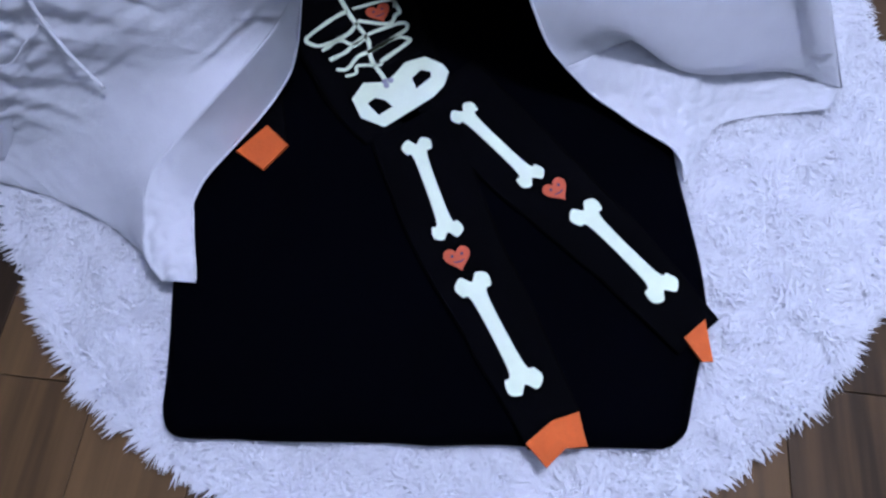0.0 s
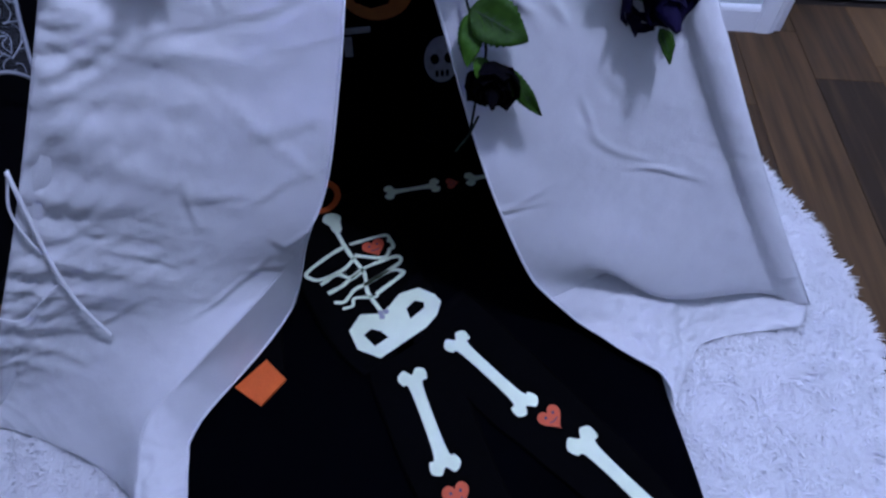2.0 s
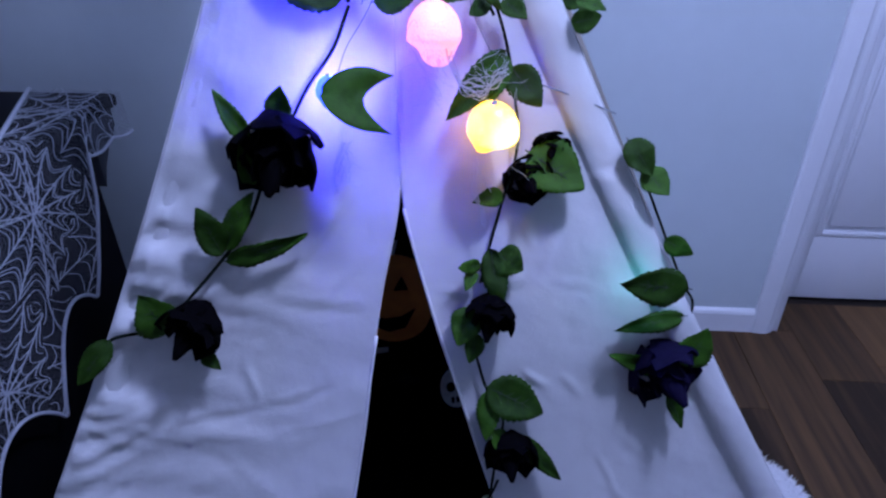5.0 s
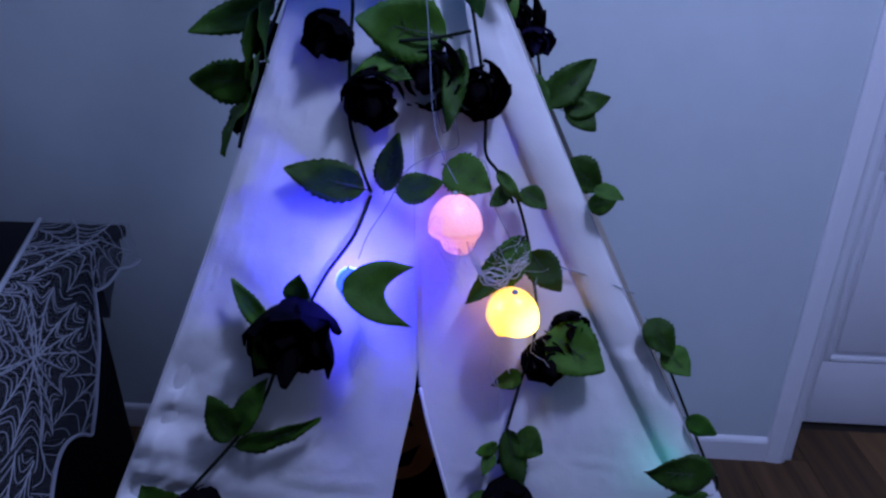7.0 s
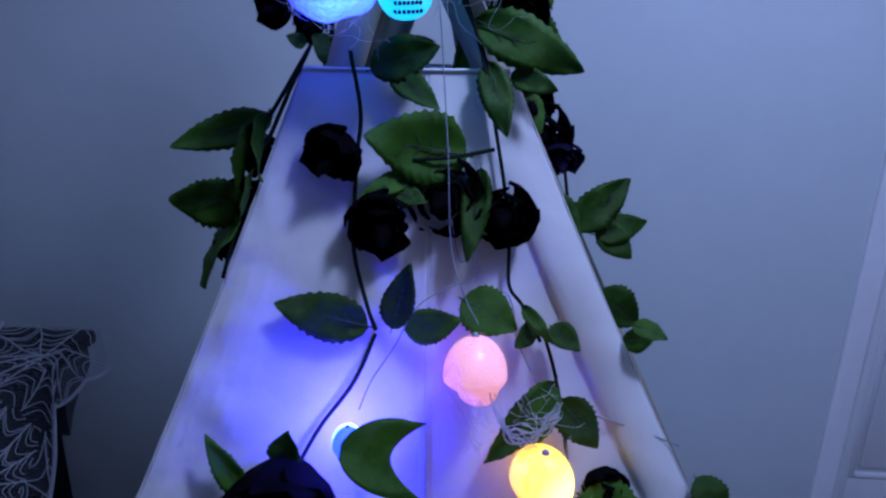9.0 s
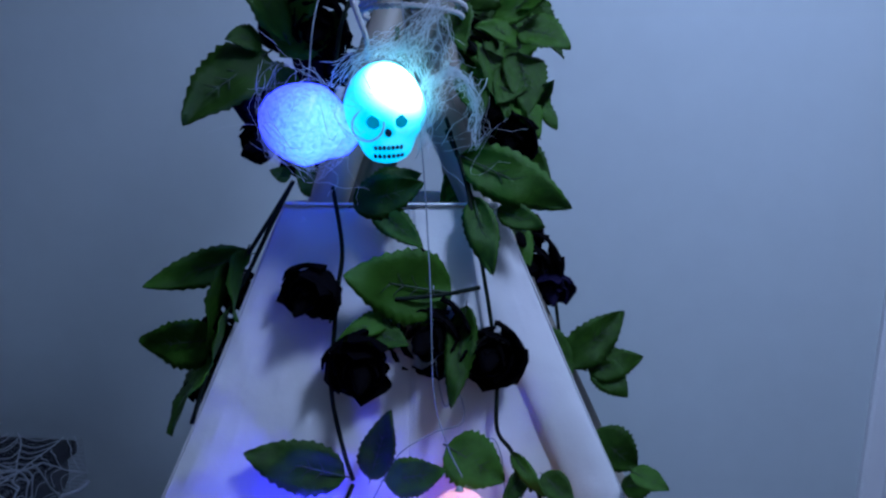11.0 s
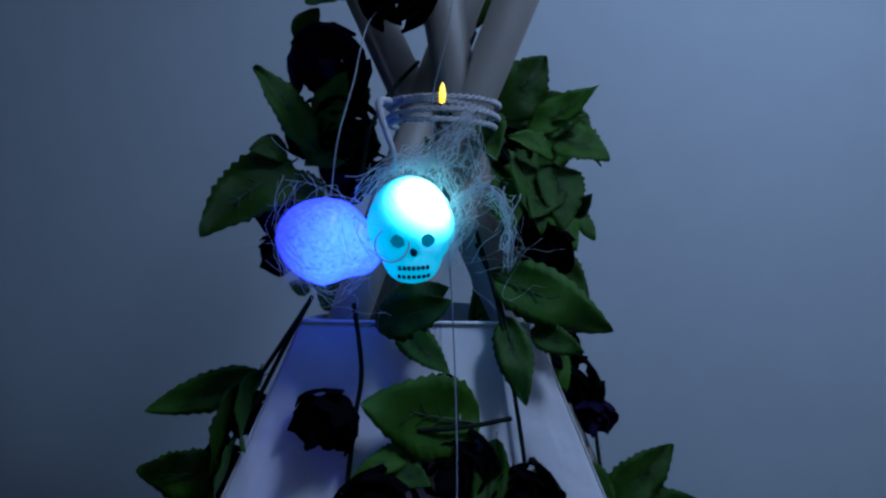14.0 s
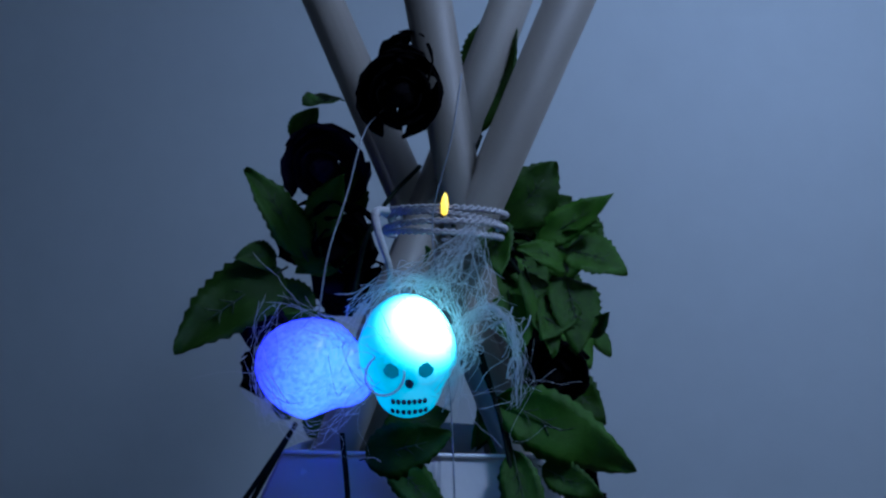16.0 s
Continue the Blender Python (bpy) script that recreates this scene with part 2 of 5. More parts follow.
def strands(list_of_tubes):
    verts, faces = [], []
    for v, f in list_of_tubes:
        o = len(verts)
        verts += v
        faces += [tuple(i + o for i in q) for q in f]
    return verts, faces


def loft(rows, nu, nv):
    """A grid of points through rows of control points."""
    across = np.array([spline(r, nu) for r in rows])
    return np.array([spline(across[:, k], nv) for k in range(nu)]).transpose(1, 0, 2)


def grid_mesh(name, g, mat):
    nv, nu = g.shape[:2]
    faces = [(j * nu + i, j * nu + i + 1, (j + 1) * nu + i + 1, (j + 1) * nu + i) for j in range(nv - 1) for i in range(nu - 1)]
    return mesh_of(name, g.reshape(-1, 3), faces, mat)


def plate(outline, z, thick, holes=()):
    """A flat printed shape with a little thickness, cut out of its holes."""
    bm = bmesh.new()
    loops = [outline, *holes]
    edges = []
    for loop in loops:
        vs = [bm.verts.new((x, y, z + thick)) for x, y in loop]
        edges += [bm.edges.new((vs[i], vs[(i + 1) % len(vs)])) for i in range(len(vs))]
    bmesh.ops.triangle_fill(bm, use_beauty=True, use_dissolve=False, edges=edges)
    ex = bmesh.ops.extrude_face_region(bm, geom=bm.faces[:])
    bmesh.ops.translate(bm, vec=(0, 0, -thick), verts=[v for v in ex["geom"] if isinstance(v, bmesh.types.BMVert)])
    return bm


def closed(points, n):
    p = list(points)
    q = spline(p[-2:] + p + p[:2], 6 * (len(p) + 3) + 1)
    return [tuple(v) for v in q[12 : 12 + 6 * len(p)]]


# ---- room ----
def structure(ob, label, category):
    return tagged(ob, label, category, kind="structure")


YW = 1.755
bm = box(-2.4, YW, 0, 1.083, YW + 0.20, 2.56, 0)
wall_n = structure(part("wall_north", bm, WALL, smooth=False), "pale blue-grey painted wall behind the tent", "wall")
part("wall_over_door", box(1.083, YW, 2.05, 1.887, YW + 0.20, 2.56, 0), WALL, wall_n, smooth=False)
part("wall_beside_door", box(1.887, YW, 0, 2.6, YW + 0.20, 2.56, 0), WALL, wall_n, smooth=False)
structure(part("wall_east", box(2.6, -2.6, 0, 2.72, YW + 0.20, 2.56, 0), WALL, smooth=False), "pale blue-grey painted side wall", "wall")
structure(part("wall_west", box(-2.52, -2.6, 0, -2.4, YW + 0.20, 2.56, 0), WALL, smooth=False), "pale blue-grey painted side wall", "wall")
structure(part("wall_south", box(-2.52, -2.72, 0, 2.72, -2.6, 2.56, 0), WALL, smooth=False), "pale blue-grey painted wall", "wall")
structure(part("ceiling", box(-2.52, -2.72, 2.56, 2.72, YW + 0.20, 2.66, 0), CEIL, smooth=False), "plain white ceiling", "ceiling")


def baseboard(name, x0, x1):
    """A moulded board: square foot, small chamfer at the top."""
    prof = [(0, 0), (-0.014, 0), (-0.014, 0.066), (-0.011, 0.074), (-0.006, 0.079), (0, 0.082)]
    verts = [(x, YW + a, z) for x in (x0, x1) for a, z in prof]
    n = len(prof)
    faces = [(i, (i + 1) % n, n + (i + 1) % n, n + i) for i in range(n)] + [tuple(range(n - 1, -1, -1)), tuple(range(n, 2 * n))]
    return structure(obj(name, mesh_of(name, verts, faces, TRIM, False)), "white painted baseboard along the wall", "baseboard")


baseboard("baseboard", -2.4, 1.016)
baseboard("baseboard", 1.950, 2.6)

door = structure(new("door_1"), "closed white panelled door in white casing", "door")
CASE = [(0, -0.011), (0.006, -0.016), (0.02, -0.018), (0.045, -0.02), (0.055, -0.013), (0.062, -0.011)]


def casing_strip(x, side, z0, z1):
    verts, faces = [], []
    prof = [(0, 0)] + CASE + [(0.062, 0)]
    for z in (z0, z1):
        verts += [(x + side * (0.062 - a), YW + b, z) for a, b in prof]
    n = len(prof)
    faces = [(i, (i + 1) % n, n + (i + 1) % n, n + i) for i in range(n)] + [tuple(range(n)), tuple(range(n, 2 * n))]
    return mesh_of("casing", verts, faces, TRIM, False)


obj("casing", casing_strip(1.079, -1, 0, 2.11), door)
obj("casing", casing_strip(1.887, 1, 0, 2.11), door)
part("casing", box(1.077, YW - 0.019, 2.048, 1.889, YW, 2.11, 0.003), TRIM, door)
part("jamb", box(1.081, YW - 0.004, 0, 1.101, YW + 0.20, 2.045, 0.002), TRIM, door)
part("jamb", box(1.865, YW - 0.004, 0, 1.885, YW + 0.20, 2.045, 0.002), TRIM, door)
YD = 1.925
part("slab", box(1.103, YD + 0.012, 0.012, 1.863, YD + 0.04, 2.04, 0.001), TRIM, door)
for x0, x1, z0, z1 in ((1.103, 1.213, 0.012, 2.04), (1.753, 1.863, 0.012, 2.04), (1.213, 1.753, 0.012, 0.245), (1.213, 1.753, 0.86, 1.0), (1.213, 1.753, 1.9, 2.04)):
    part("rail", box(x0, YD, z0, x1, YD + 0.014, z1, 0.002), TRIM, door)
for z0, z1 in ((0.245, 0.86), (1.0, 1.9)):
    bm = box(1.245, YD + 0.001, z0 + 0.034, 1.721, YD + 0.016, z1 - 0.034, 0.006)
    part("raised_panel", bm, TRIM, door)
    for x0, x1, a, b in ((1.213, 1.233, z0, z1), (1.733, 1.753, z0, z1), (1.233, 1.733, z0, z0 + 0.02), (1.233, 1.733, z1 - 0.02, z1)):
        part("moulding", box(x0, YD - 0.003, a, x1, YD + 0.013, b, 0.006), TRIM, door)
bm = bmesh.new()
bmesh.ops.create_uvsphere(bm, u_segments=20, v_segments=12, radius=0.028)
bmesh.ops.translate(bm, vec=(1.813, YD - 0.05, 0.93), verts=bm.verts)
part("door_knob", bm, METAL, door, "brushed metal knob")

lamp = thing("ceiling_lamp", "round flush ceiling lamp with a lit white cover", "ceiling lamp", at=(0.66, 0.52, 2.56))
bm = bmesh.new()
bmesh.ops.create_cone(bm, cap_ends=True, segments=40, radius1=0.15, radius2=0.16, depth=0.03)
bmesh.ops.translate(bm, vec=(0, 0, -0.015), verts=bm.verts)
part("base", bm, TRIM, lamp)
bm = bmesh.new()
bmesh.ops.create_cone(bm, cap_ends=True, segments=40, radius1=0.12, radius2=0.14, depth=0.018)
bmesh.ops.translate(bm, vec=(0, 0, -0.039), verts=bm.verts)
part("cover", bm, LENS, lamp, "lit frosted cover")

# ---- rug ----
RUGX, RUGY, RUGR = 0.184, 0.726, 0.845
rug = tagged(new("rug"), "round fluffy white shag rug on the wooden floor", "rug")
rug.location = (RUGX, RUGY, 0.0)
rs = np.random.RandomState(4)


def fluff(x, y):
    """Height of the matted pile: soft clumps of two sizes."""
    return 0.021 + 0.013 * noise.noise((x * 16, y * 16, 3.0)) + 0.009 * noise.noise((x * 42, y * 42, 8.0)) - 0.004 * abs(noise.noise((x * 30, y * 30, 1.0)))


def matting():
    n, m = 420, 130
    verts, faces = [(0, 0, fluff(0, 0))], []
    for j in range(1, m + 1):
        r = RUGR * (j / m)
        for i in range(n):
            x, y = r * math.cos(2 * math.pi * i / n), r * math.sin(2 * math.pi * i / n)
            verts.append((x, y, fluff(x, y) * min(1, (RUGR - r) / 0.03 + 0.12)))
    faces = [(0, 1 + i, 1 + (i + 1) % n) for i in range(n)]
    for j in range(m - 1):
        o = 1 + j * n
        faces += [(o + i, o + n + i, o + n + (i + 1) % n, o + (i + 1) % n) for i in range(n)]
    faces.append(tuple(range(len(verts) - n, len(verts)))[::-1])
    return mesh_of("matting", verts, faces, RUG)


obj("matting", matting(), rug)


def pile():
    """Tufts of soft pile: bent blades that lie together in clumps."""
    verts, faces = [], []
    count = 110000
    r = RUGR * np.sqrt(rs.rand(count))
    a = 2 * math.pi * rs.rand(count)
    edge = rs.rand(count) < 0.07
    r[edge] = RUGR * (0.97 + 0.03 * rs.rand(edge.sum()))
    for x, y, ed, aa in zip(r * np.cos(a), r * np.sin(a), edge, a):
        if -0.30 < x < 0.34 and -0.60 < y < 0.60 and rs.rand() < 0.95:
            continue
        lean = noise.noise_vector((x * 16, y * 16, 3.0))
        lean2 = noise.noise_vector((x * 45, y * 45, 8.0))
        d = Vector((1.5 * lean.x + 0.6 * lean2.x + 0.3 * rs.randn(), 1.5 * lean.y + 0.6 * lean2.y + 0.3 * rs.randn(), 0))
        if ed:
            d = Vector((math.cos(aa), math.sin(aa), 0)) * 0.8 + d * 0.6
        h = 0.006 + 0.005 * rs.rand()
        w = 0.0012 + 0.0011 * rs.rand()
        base = Vector((x, y, 0.012 if ed else fluff(x, y) - 0.003))
        side = Vector((-d.y, d.x, 0))
        side = (side.normalized() if side.length > 1e-4 else Vector((1, 0, 0))) * w
        mid = base + d * 0.012 + Vector((0, 0, h * 0.9))
        tip = base + d * 0.028 + Vector((0, 0, h * (0.7 + 0.4 * rs.rand())))
        o = len(verts)
        verts.extend((base - side, base + side, mid + side, mid - side, tip))
        faces.extend(((o, o + 1, o + 2, o + 3), (o + 3, o + 2, o + 4)))
    return mesh_of("shag", verts, faces, RUG)


tagged(obj("shag", pile(), rug), kind="stuff")

# ---- mattress ----
bed = thing("mattress", "thin mattress in plain black fitted bedding on the rug", "mattress")


def mattress():
    """A slab of cloth with round soft edges and slack, wavy sides."""
    corners = [(-0.184, 0.004), (0.596, 0.076), (0.640, 0.30), (0.40, 1.62), (-0.46, 1.46)]
    sides = []
    for i, c in enumerate(corners):
        a, b, d = Vector(corners[i - 1]), Vector(c), Vector(corners[(i + 1) % len(corners)])
        r = 0.045
        p, q = b + (a - b).normalized() * r, b + (d - b).normalized() * r
        for k in range(7):
            t = k / 6
            sides.append((1 - t) ** 2 * p + 2 * t * (1 - t) * b + t * t * q)
    loop = []
    for i, p in enumerate(sides):
        q = sides[(i + 1) % len(sides)]
        m = max(1, int((q - p).length / 0.03))
        loop += [p + (q - p) * k / m for k in range(m)]
    mid = sum(loop, Vector((0, 0))) / len(loop)
    rings = [(1.0, 0.020), (1.012, 0.030), (1.010, 0.044), (0.995, 0.054), (0.97, 0.058), (0.9, 0.059), (0.75, 0.0595), (0.5, 0.06), (0.25, 0.06)]
    verts, faces, n = [], [], len(loop)
    for k, (s, z) in enumerate(rings):
        for p in loop:
            q = mid + (p - mid) * s
            wob = noise.noise((q.x * 9, q.y * 9, k * 0.3))
            d = (p - mid).normalized()
            slack = 0.006 * noise.noise((p.x * 14, p.y * 14, 5)) if k < 5 else 0
            verts.append((q.x + d.x * slack, q.y + d.y * slack, z + (0.0018 * wob if k > 3 else 0.003 * wob)))
        if k:
            o = (k - 1) * n
            faces += [(o + i, o + (i + 1) % n, o + n + (i + 1) % n, o + n + i) for i in range(n)]
    faces.append(tuple(range(len(verts) - n, len(verts))))
    faces.append(tuple(range(n - 1, -1, -1)))
    seam = [Vector(verts[2 * n + i]) + Vector((0, 0, -0.004)) for i in list(range(0, n, 2)) + [0]]
    return mesh_of("cover", verts, faces, BED), mesh_of("seam", *tube(seam, 0.003, 5, 2 * len(seam)), PYJAMA)


cover, seam = mattress()
obj("cover", cover, bed)
obj("seam", seam, bed, "raised black piped seam")

# ---- tent ----
tent = thing("play_tent", "white canvas play tent with open front flaps on wooden poles", "tent", at=(0, 0, 0))
NORMAL = Vector((-0.223, 0.941, -0.253)).normalized()


def front(x, z, off=0.0):
    """A place on the tent's sloping front, off metres before it."""
    y = 0.809 + (0.223 * (x - 0.087) + 0.253 * (z - 0.927)) / 0.941
    return Vector((x, y, z)) - off * NORMAL


def left_x(z):
    return -0.640 + 0.555 * z - 0.085 * z * z


def right_x(z):
    return 0.940 - 0.695 * z + 0.09 * z * z


def seam_x(z):
    return 0.088 - 0.03 * (z - 0.927)


def row(z, inner, left=True):
    """Four control points across one half of the front, at a height."""
    outer = left_x(z) if left else right_x(z)
    return [front(outer + (inner - outer) * k, z) for k in (0, 0.33, 0.68, 1)]


def creases(seed, count, x0, x1):
    """Sharp short wrinkles: middle, direction, half length, height, width."""
    r = random.Random(seed)
    made = []
    for k in range(count):
        turn = r.gauss(0.15 if k % 3 else -0.7, 0.45)
        made.append((r.uniform(x0, x1), r.uniform(0.12, 0.98), math.cos(turn), math.sin(turn), r.uniform(0.025, 0.10), r.uniform(0.0010, 0.0036), r.uniform(0.003, 0.006)))
    return made


CREASES = {True: creases(3, 85, -0.55, 0.05), False: creases(9, 38, 0.15, 0.85)}


def folds(g, left):
    """Gathers along the pole seam, and slack over the rest."""
    out = g.copy()
    nv, nu = g.shape[:2]
    for j in range(nv):
        for i in range(nu):
            x, y, z = g[j, i]
            u = i / (nu - 1) if left else 1 - i / (nu - 1)
            near = math.exp(-u / 0.28) * (1.0 if left else 0.22)
            low = max(0.0, min(1.0, (1.3 - z) / 0.35)) if left else 0.55
            d = 0.021 * near * low * noise.noise((x * 7 + 3, z * 30 + x * 9, 1.0 if left else 9.0)) * min(1, u * 14)
            d += 0.011 * near * low * noise.noise((x * 16, z * 62 - x * 25, 4.0)) * min(1, u * 14)
            d += 0.010 * noise.noise((x * 4.0, z * 3.2, 2.0 if left else 7.0)) * min(1, u * 5)
            d += 0.007 * near * (1 - abs(noise.noise((x * 10, z * 44 + x * 14, 8.0)))) ** 6
            if left:
                t = ((x + 0.145) * 0.145 + (z - 0.605) * -0.175) / 0.0517
                if 0 < t < 1:
                    off = math.hypot(x + 0.145 - 0.145 * t, z - 0.605 + 0.175 * t)
                    d += 0.0034 * math.exp(-((off / 0.0045) ** 2)) * math.sin(math.pi * t) ** 0.4
                d += 0.0011 * math.exp(-(((z - 0.632 - 0.02 * noise.noise((x * 6, 0, 0))) / 0.005) ** 2)) * (x > -0.17)
            else:
                e = (right_x(z) - x) / 0.052
                if 0 < e < 1 and z < 1.3:
                    d += 0.013 * math.sqrt(e * (1 - e)) * 2 * min(1, (1.3 - z) * 8)
                d -= 0.002 * math.exp(-(((e - 1.25) / 0.35) ** 2))
            d += 0.0022 * noise.noise((x * 15 + z * 9, z * 11 - x * 6, 3.0))
            for cx, cz, ux, uz, half, tall, wide in CREASES[left]:
                along = (x - cx) * ux + (z - cz) * uz
                if abs(along) < half:
                    off = (x - cx) * uz - (z - cz) * ux + 0.006 * math.sin(along * 30 + cx * 40)
                    if abs(off) < 0.03:
                        d += tall * (math.exp(-((off / wide) ** 2)) - 0.6 * math.exp(-(((off - 2.2 * wide) / (1.6 * wide)) ** 2))) * math.cos(math.pi / 2 * along / half) * min(1, u * 9)
            d += 0.0007 * abs(noise.noise((x * 26 - z * 14, z * 22 + x * 17, 6.0)))
            if z > 0.93:
                d *= 0.55 + 0.45 * min(1, u * 2)
                if u > 0.97:
                    d = 0.0
            if z < 0.12:
                d *= 0.5
            out[j, i] = np.array((x, y, z)) - d * np.array(NORMAL)
    return out


V = Vector
left_rows = [row(z, seam_x(z)) for z in (1.372, 1.25, 1.10, 0.93)]
left_rows += [row(z, x) for z, x in ((0.80, 0.065), (0.687, 0.047), (0.59, 0.034), (0.43, 0.004), (0.34, -0.035))]
left_rows += [
    [front(left_x(0.26), 0.26), front(-0.37, 0.27, 0.006), front(-0.20, 0.26, 0.004), V((-0.099, 0.601, 0.238))],
    [front(left_x(0.17), 0.17), V((-0.42, 0.50, 0.185)), V((-0.28, 0.50, 0.19)), V((-0.187, 0.495, 0.187))],
    [V((-0.625, 0.44, 0.07)), V((-0.46, 0.435, 0.095)), V((-0.36, 0.415, 0.110)), V((-0.274, 0.388, 0.137))],
    [V((-0.612, 0.398, 0.034)), V((-0.47, 0.372, 0.045)), V((-0.36, 0.345, 0.060)), V((-0.281, 0.320, 0.105))],
    [V((-0.470, 0.366, 0.030)), V((-0.39, 0.335, 0.036)), V((-0.32, 0.300, 0.048)), V((-0.270, 0.262, 0.088))],
    [V((-0.330, 0.320, 0.032)), V((-0.30, 0.290, 0.036)), V((-0.265, 0.255, 0.050)), V((-0.240, 0.228, 0.074))],
]
# the turned-back edge beyond the fold
turn_rows = [[r[3], V(r[3]).lerp(V(q), 0.5) + V((0, 0, b)), q] for r, q, b in zip(left_rows[8:], (
    V((-0.034, 0.626, 0.338)), V((-0.085, 0.625, 0.150)), V((-0.128, 0.575, 0.086)), V((-0.215, 0.402, 0.080)), V((-0.215, 0.340, 0.078)), V((-0.197, 0.275, 0.074)), V((-0.186, 0.234, 0.068))),
    (0, 0.004, 0.012, 0.012, 0.008, 0.008, 0.004))]
right_rows = [row(z, seam_x(z), False)[::-1] for z in (1.372, 1.25, 1.10, 0.93)]
right_rows += [row(z, x, False)[::-1] for z, x in ((0.783, 0.123), (0.643, 0.166), (0.454, 0.225), (0.34, 0.268))]
right_rows += [[V((0.330, 0.672, 0.205)), V((0.445, 0.690, 0.214)), V((0.600, 0.700, 0.128)), front(right_x(0.13), 0.13)]]
right_rows += [[V((0.375, 0.664, 0.146)), V((0.520, 0.742, 0.146)), V((0.690, 0.772, 0.076)), V((0.912, 0.765, 0.036))]]
# the foot of the flap, turned out over mattress and rug
foot_rows = [right_rows[-1]] + [
    [V((0.440, 0.645, 0.095)), V((0.555, 0.690, 0.118)), V((0.690, 0.722, 0.058)), V((0.908, 0.750, 0.036))],
    [V((0.520, 0.600, 0.082)), V((0.590, 0.645, 0.084)), V((0.690, 0.698, 0.040)), V((0.900, 0.735, 0.034))],
    [V((0.585, 0.560, 0.078)), V((0.622, 0.605, 0.066)), V((0.695, 0.680, 0.036)), V((0.892, 0.722, 0.033))],
    [V((0.604, 0.508, 0.066)), V((0.642, 0.590, 0.050)), V((0.700, 0.664, 0.034)), V((0.884, 0.712, 0.032))],
]


def cloth(name, g, mat, parent, thick=0.0016, label=""):
    ob = obj(name, grid_mesh(name, g, mat), parent, label)
    md = ob.modifiers.new("thickness", "SOLIDIFY")
    md.thickness, md.offset = thick, 1
    return ob


gl = folds(loft(left_rows, 100, 220), True)
gr = folds(loft(right_rows, 100, 200), False)
cloth("left_flap", gl, CANVAS, tent)
cloth("right_flap", gr, CANVAS, tent)


def crumple(g, amount, phase):
    """Small sharp creases; the first row or column stays sewn to its neighbour."""
    for j in range(g.shape[0]):
        for i in range(g.shape[1]):
            x, y, z = g[j, i]
            d = amount * (abs(noise.noise((x * 22, y * 18, phase))) + 0.6 * abs(noise.noise((x * 48 - y * 30, y * 40, phase + 3))) - 0.3)
            g[j, i] += np.array((0.1 * d, -0.3 * d, d))
    return g


turned = crumple(loft(turn_rows, 24, 90), 0.011, 1.0)
foot = crumple(loft(foot_rows, 80, 50), 0.011, 5.0)
k0 = np.argmin(np.abs(gl[:, -1, 2] - 0.34) + (np.arange(220) < 60))
lead = spline(gl[k0:, -1], 90)
turned[:, 0] = lead
foot[0] = spline(gr[-1], 80)
cloth("turned_edge", turned, CANVAS, tent)
cloth("flap_foot", foot, CANVAS, tent)
# stitched hems along the opening
for line in (np.vstack([gl[70:k0, -1], turned[2:, -1]]), np.vstack([gr[70:, 0], foot[:, 0]])):
    part_line = [Vector(p) - NORMAL * 0.001 for p in line[::4]]
    v, f = tube(part_line, 0.0022, 6, len(part_line) * 2)
    obj("hem", mesh_of("hem", v, f, HEM), tent)
v, f = tube([Vector(p) - NORMAL * 0.002 for p in gl[0, ::6]] + [Vector(p) - NORMAL * 0.002 for p in gr[0, ::6]], 0.0018, 6)
obj("hem", mesh_of("hem", v, f, HEM), tent, "thick top hem")

REAR_L, REAR_R = V((-0.60, 1.70, 0.0)), V((0.72, 1.71, 0.0))


def rear(c, z, x_top, y_top):
    t = z / 1.372
    return V((c.x + (x_top - c.x) * t, c.y + (y_top - c.y) * t**1.5, z))


levels = [1.372, 1.1, 0.8, 0.5, 0.25, 0.03]
rl = [rear(REAR_L, z, -0.03, 1.02) for z in levels]
rr = [rear(REAR_R, z, 0.14, 1.04) for z in levels]
fl = [front(left_x(z), z) for z in levels]
fr = [front(right_x(z), z) for z in levels]


def panel(name, a, b, phase):
    g = loft([[p, p.lerp(q, 0.33), p.lerp(q, 0.67), q] for p, q in zip(a, b)], 30, 50)
    for j in range(g.shape[0]):
        for i in range(g.shape[1]):
            x, y, z = g[j, i]
            k = 4 * (i / 29) * (1 - i / 29)
            g[j, i] += k * 0.012 * np.array(noise.noise_vector((x * 5, y * 5, z * 5 + phase)))
    cloth(name, g, CANVAS, tent)


panel("side_panel", fl, rl, 0)
panel("side_panel", rr, fr, 11)
panel("back_panel", rl, rr, 23)
# sleeves sewn round the front poles
for side, edge in (("left", left_x), ("right", right_x)):
    pts = [front(edge(z) + (0.020 if side == "left" else -0.018), z, -0.021) for z in (1.36, 1.2, 1.0, 0.8, 0.6, 0.4, 0.2, 0.06)]
    v, f = tube(pts, 0.022 if side == "right" else 0.021, 12, 90)
    v = [Vector(p) + noise.noise_vector((p[0] * 20, p[1] * 20, p[2] * 45)) * (0.004 if side == "left" else 0.0022) for p in v]
    obj("pole_sleeve", mesh_of("pole_sleeve", v, f, CANVAS), tent)


def pole(a, b, r=0.0185):
    v, f = tube([a, b], r, 20, 3)
    return obj("pole", mesh_of("pole", v, f, POLE), tent, "smooth pale wooden pole")


def long_pole(base, tie, top_z=1.98):
    d = (tie - base)
    return pole(base, base + d * (top_z / d.z))


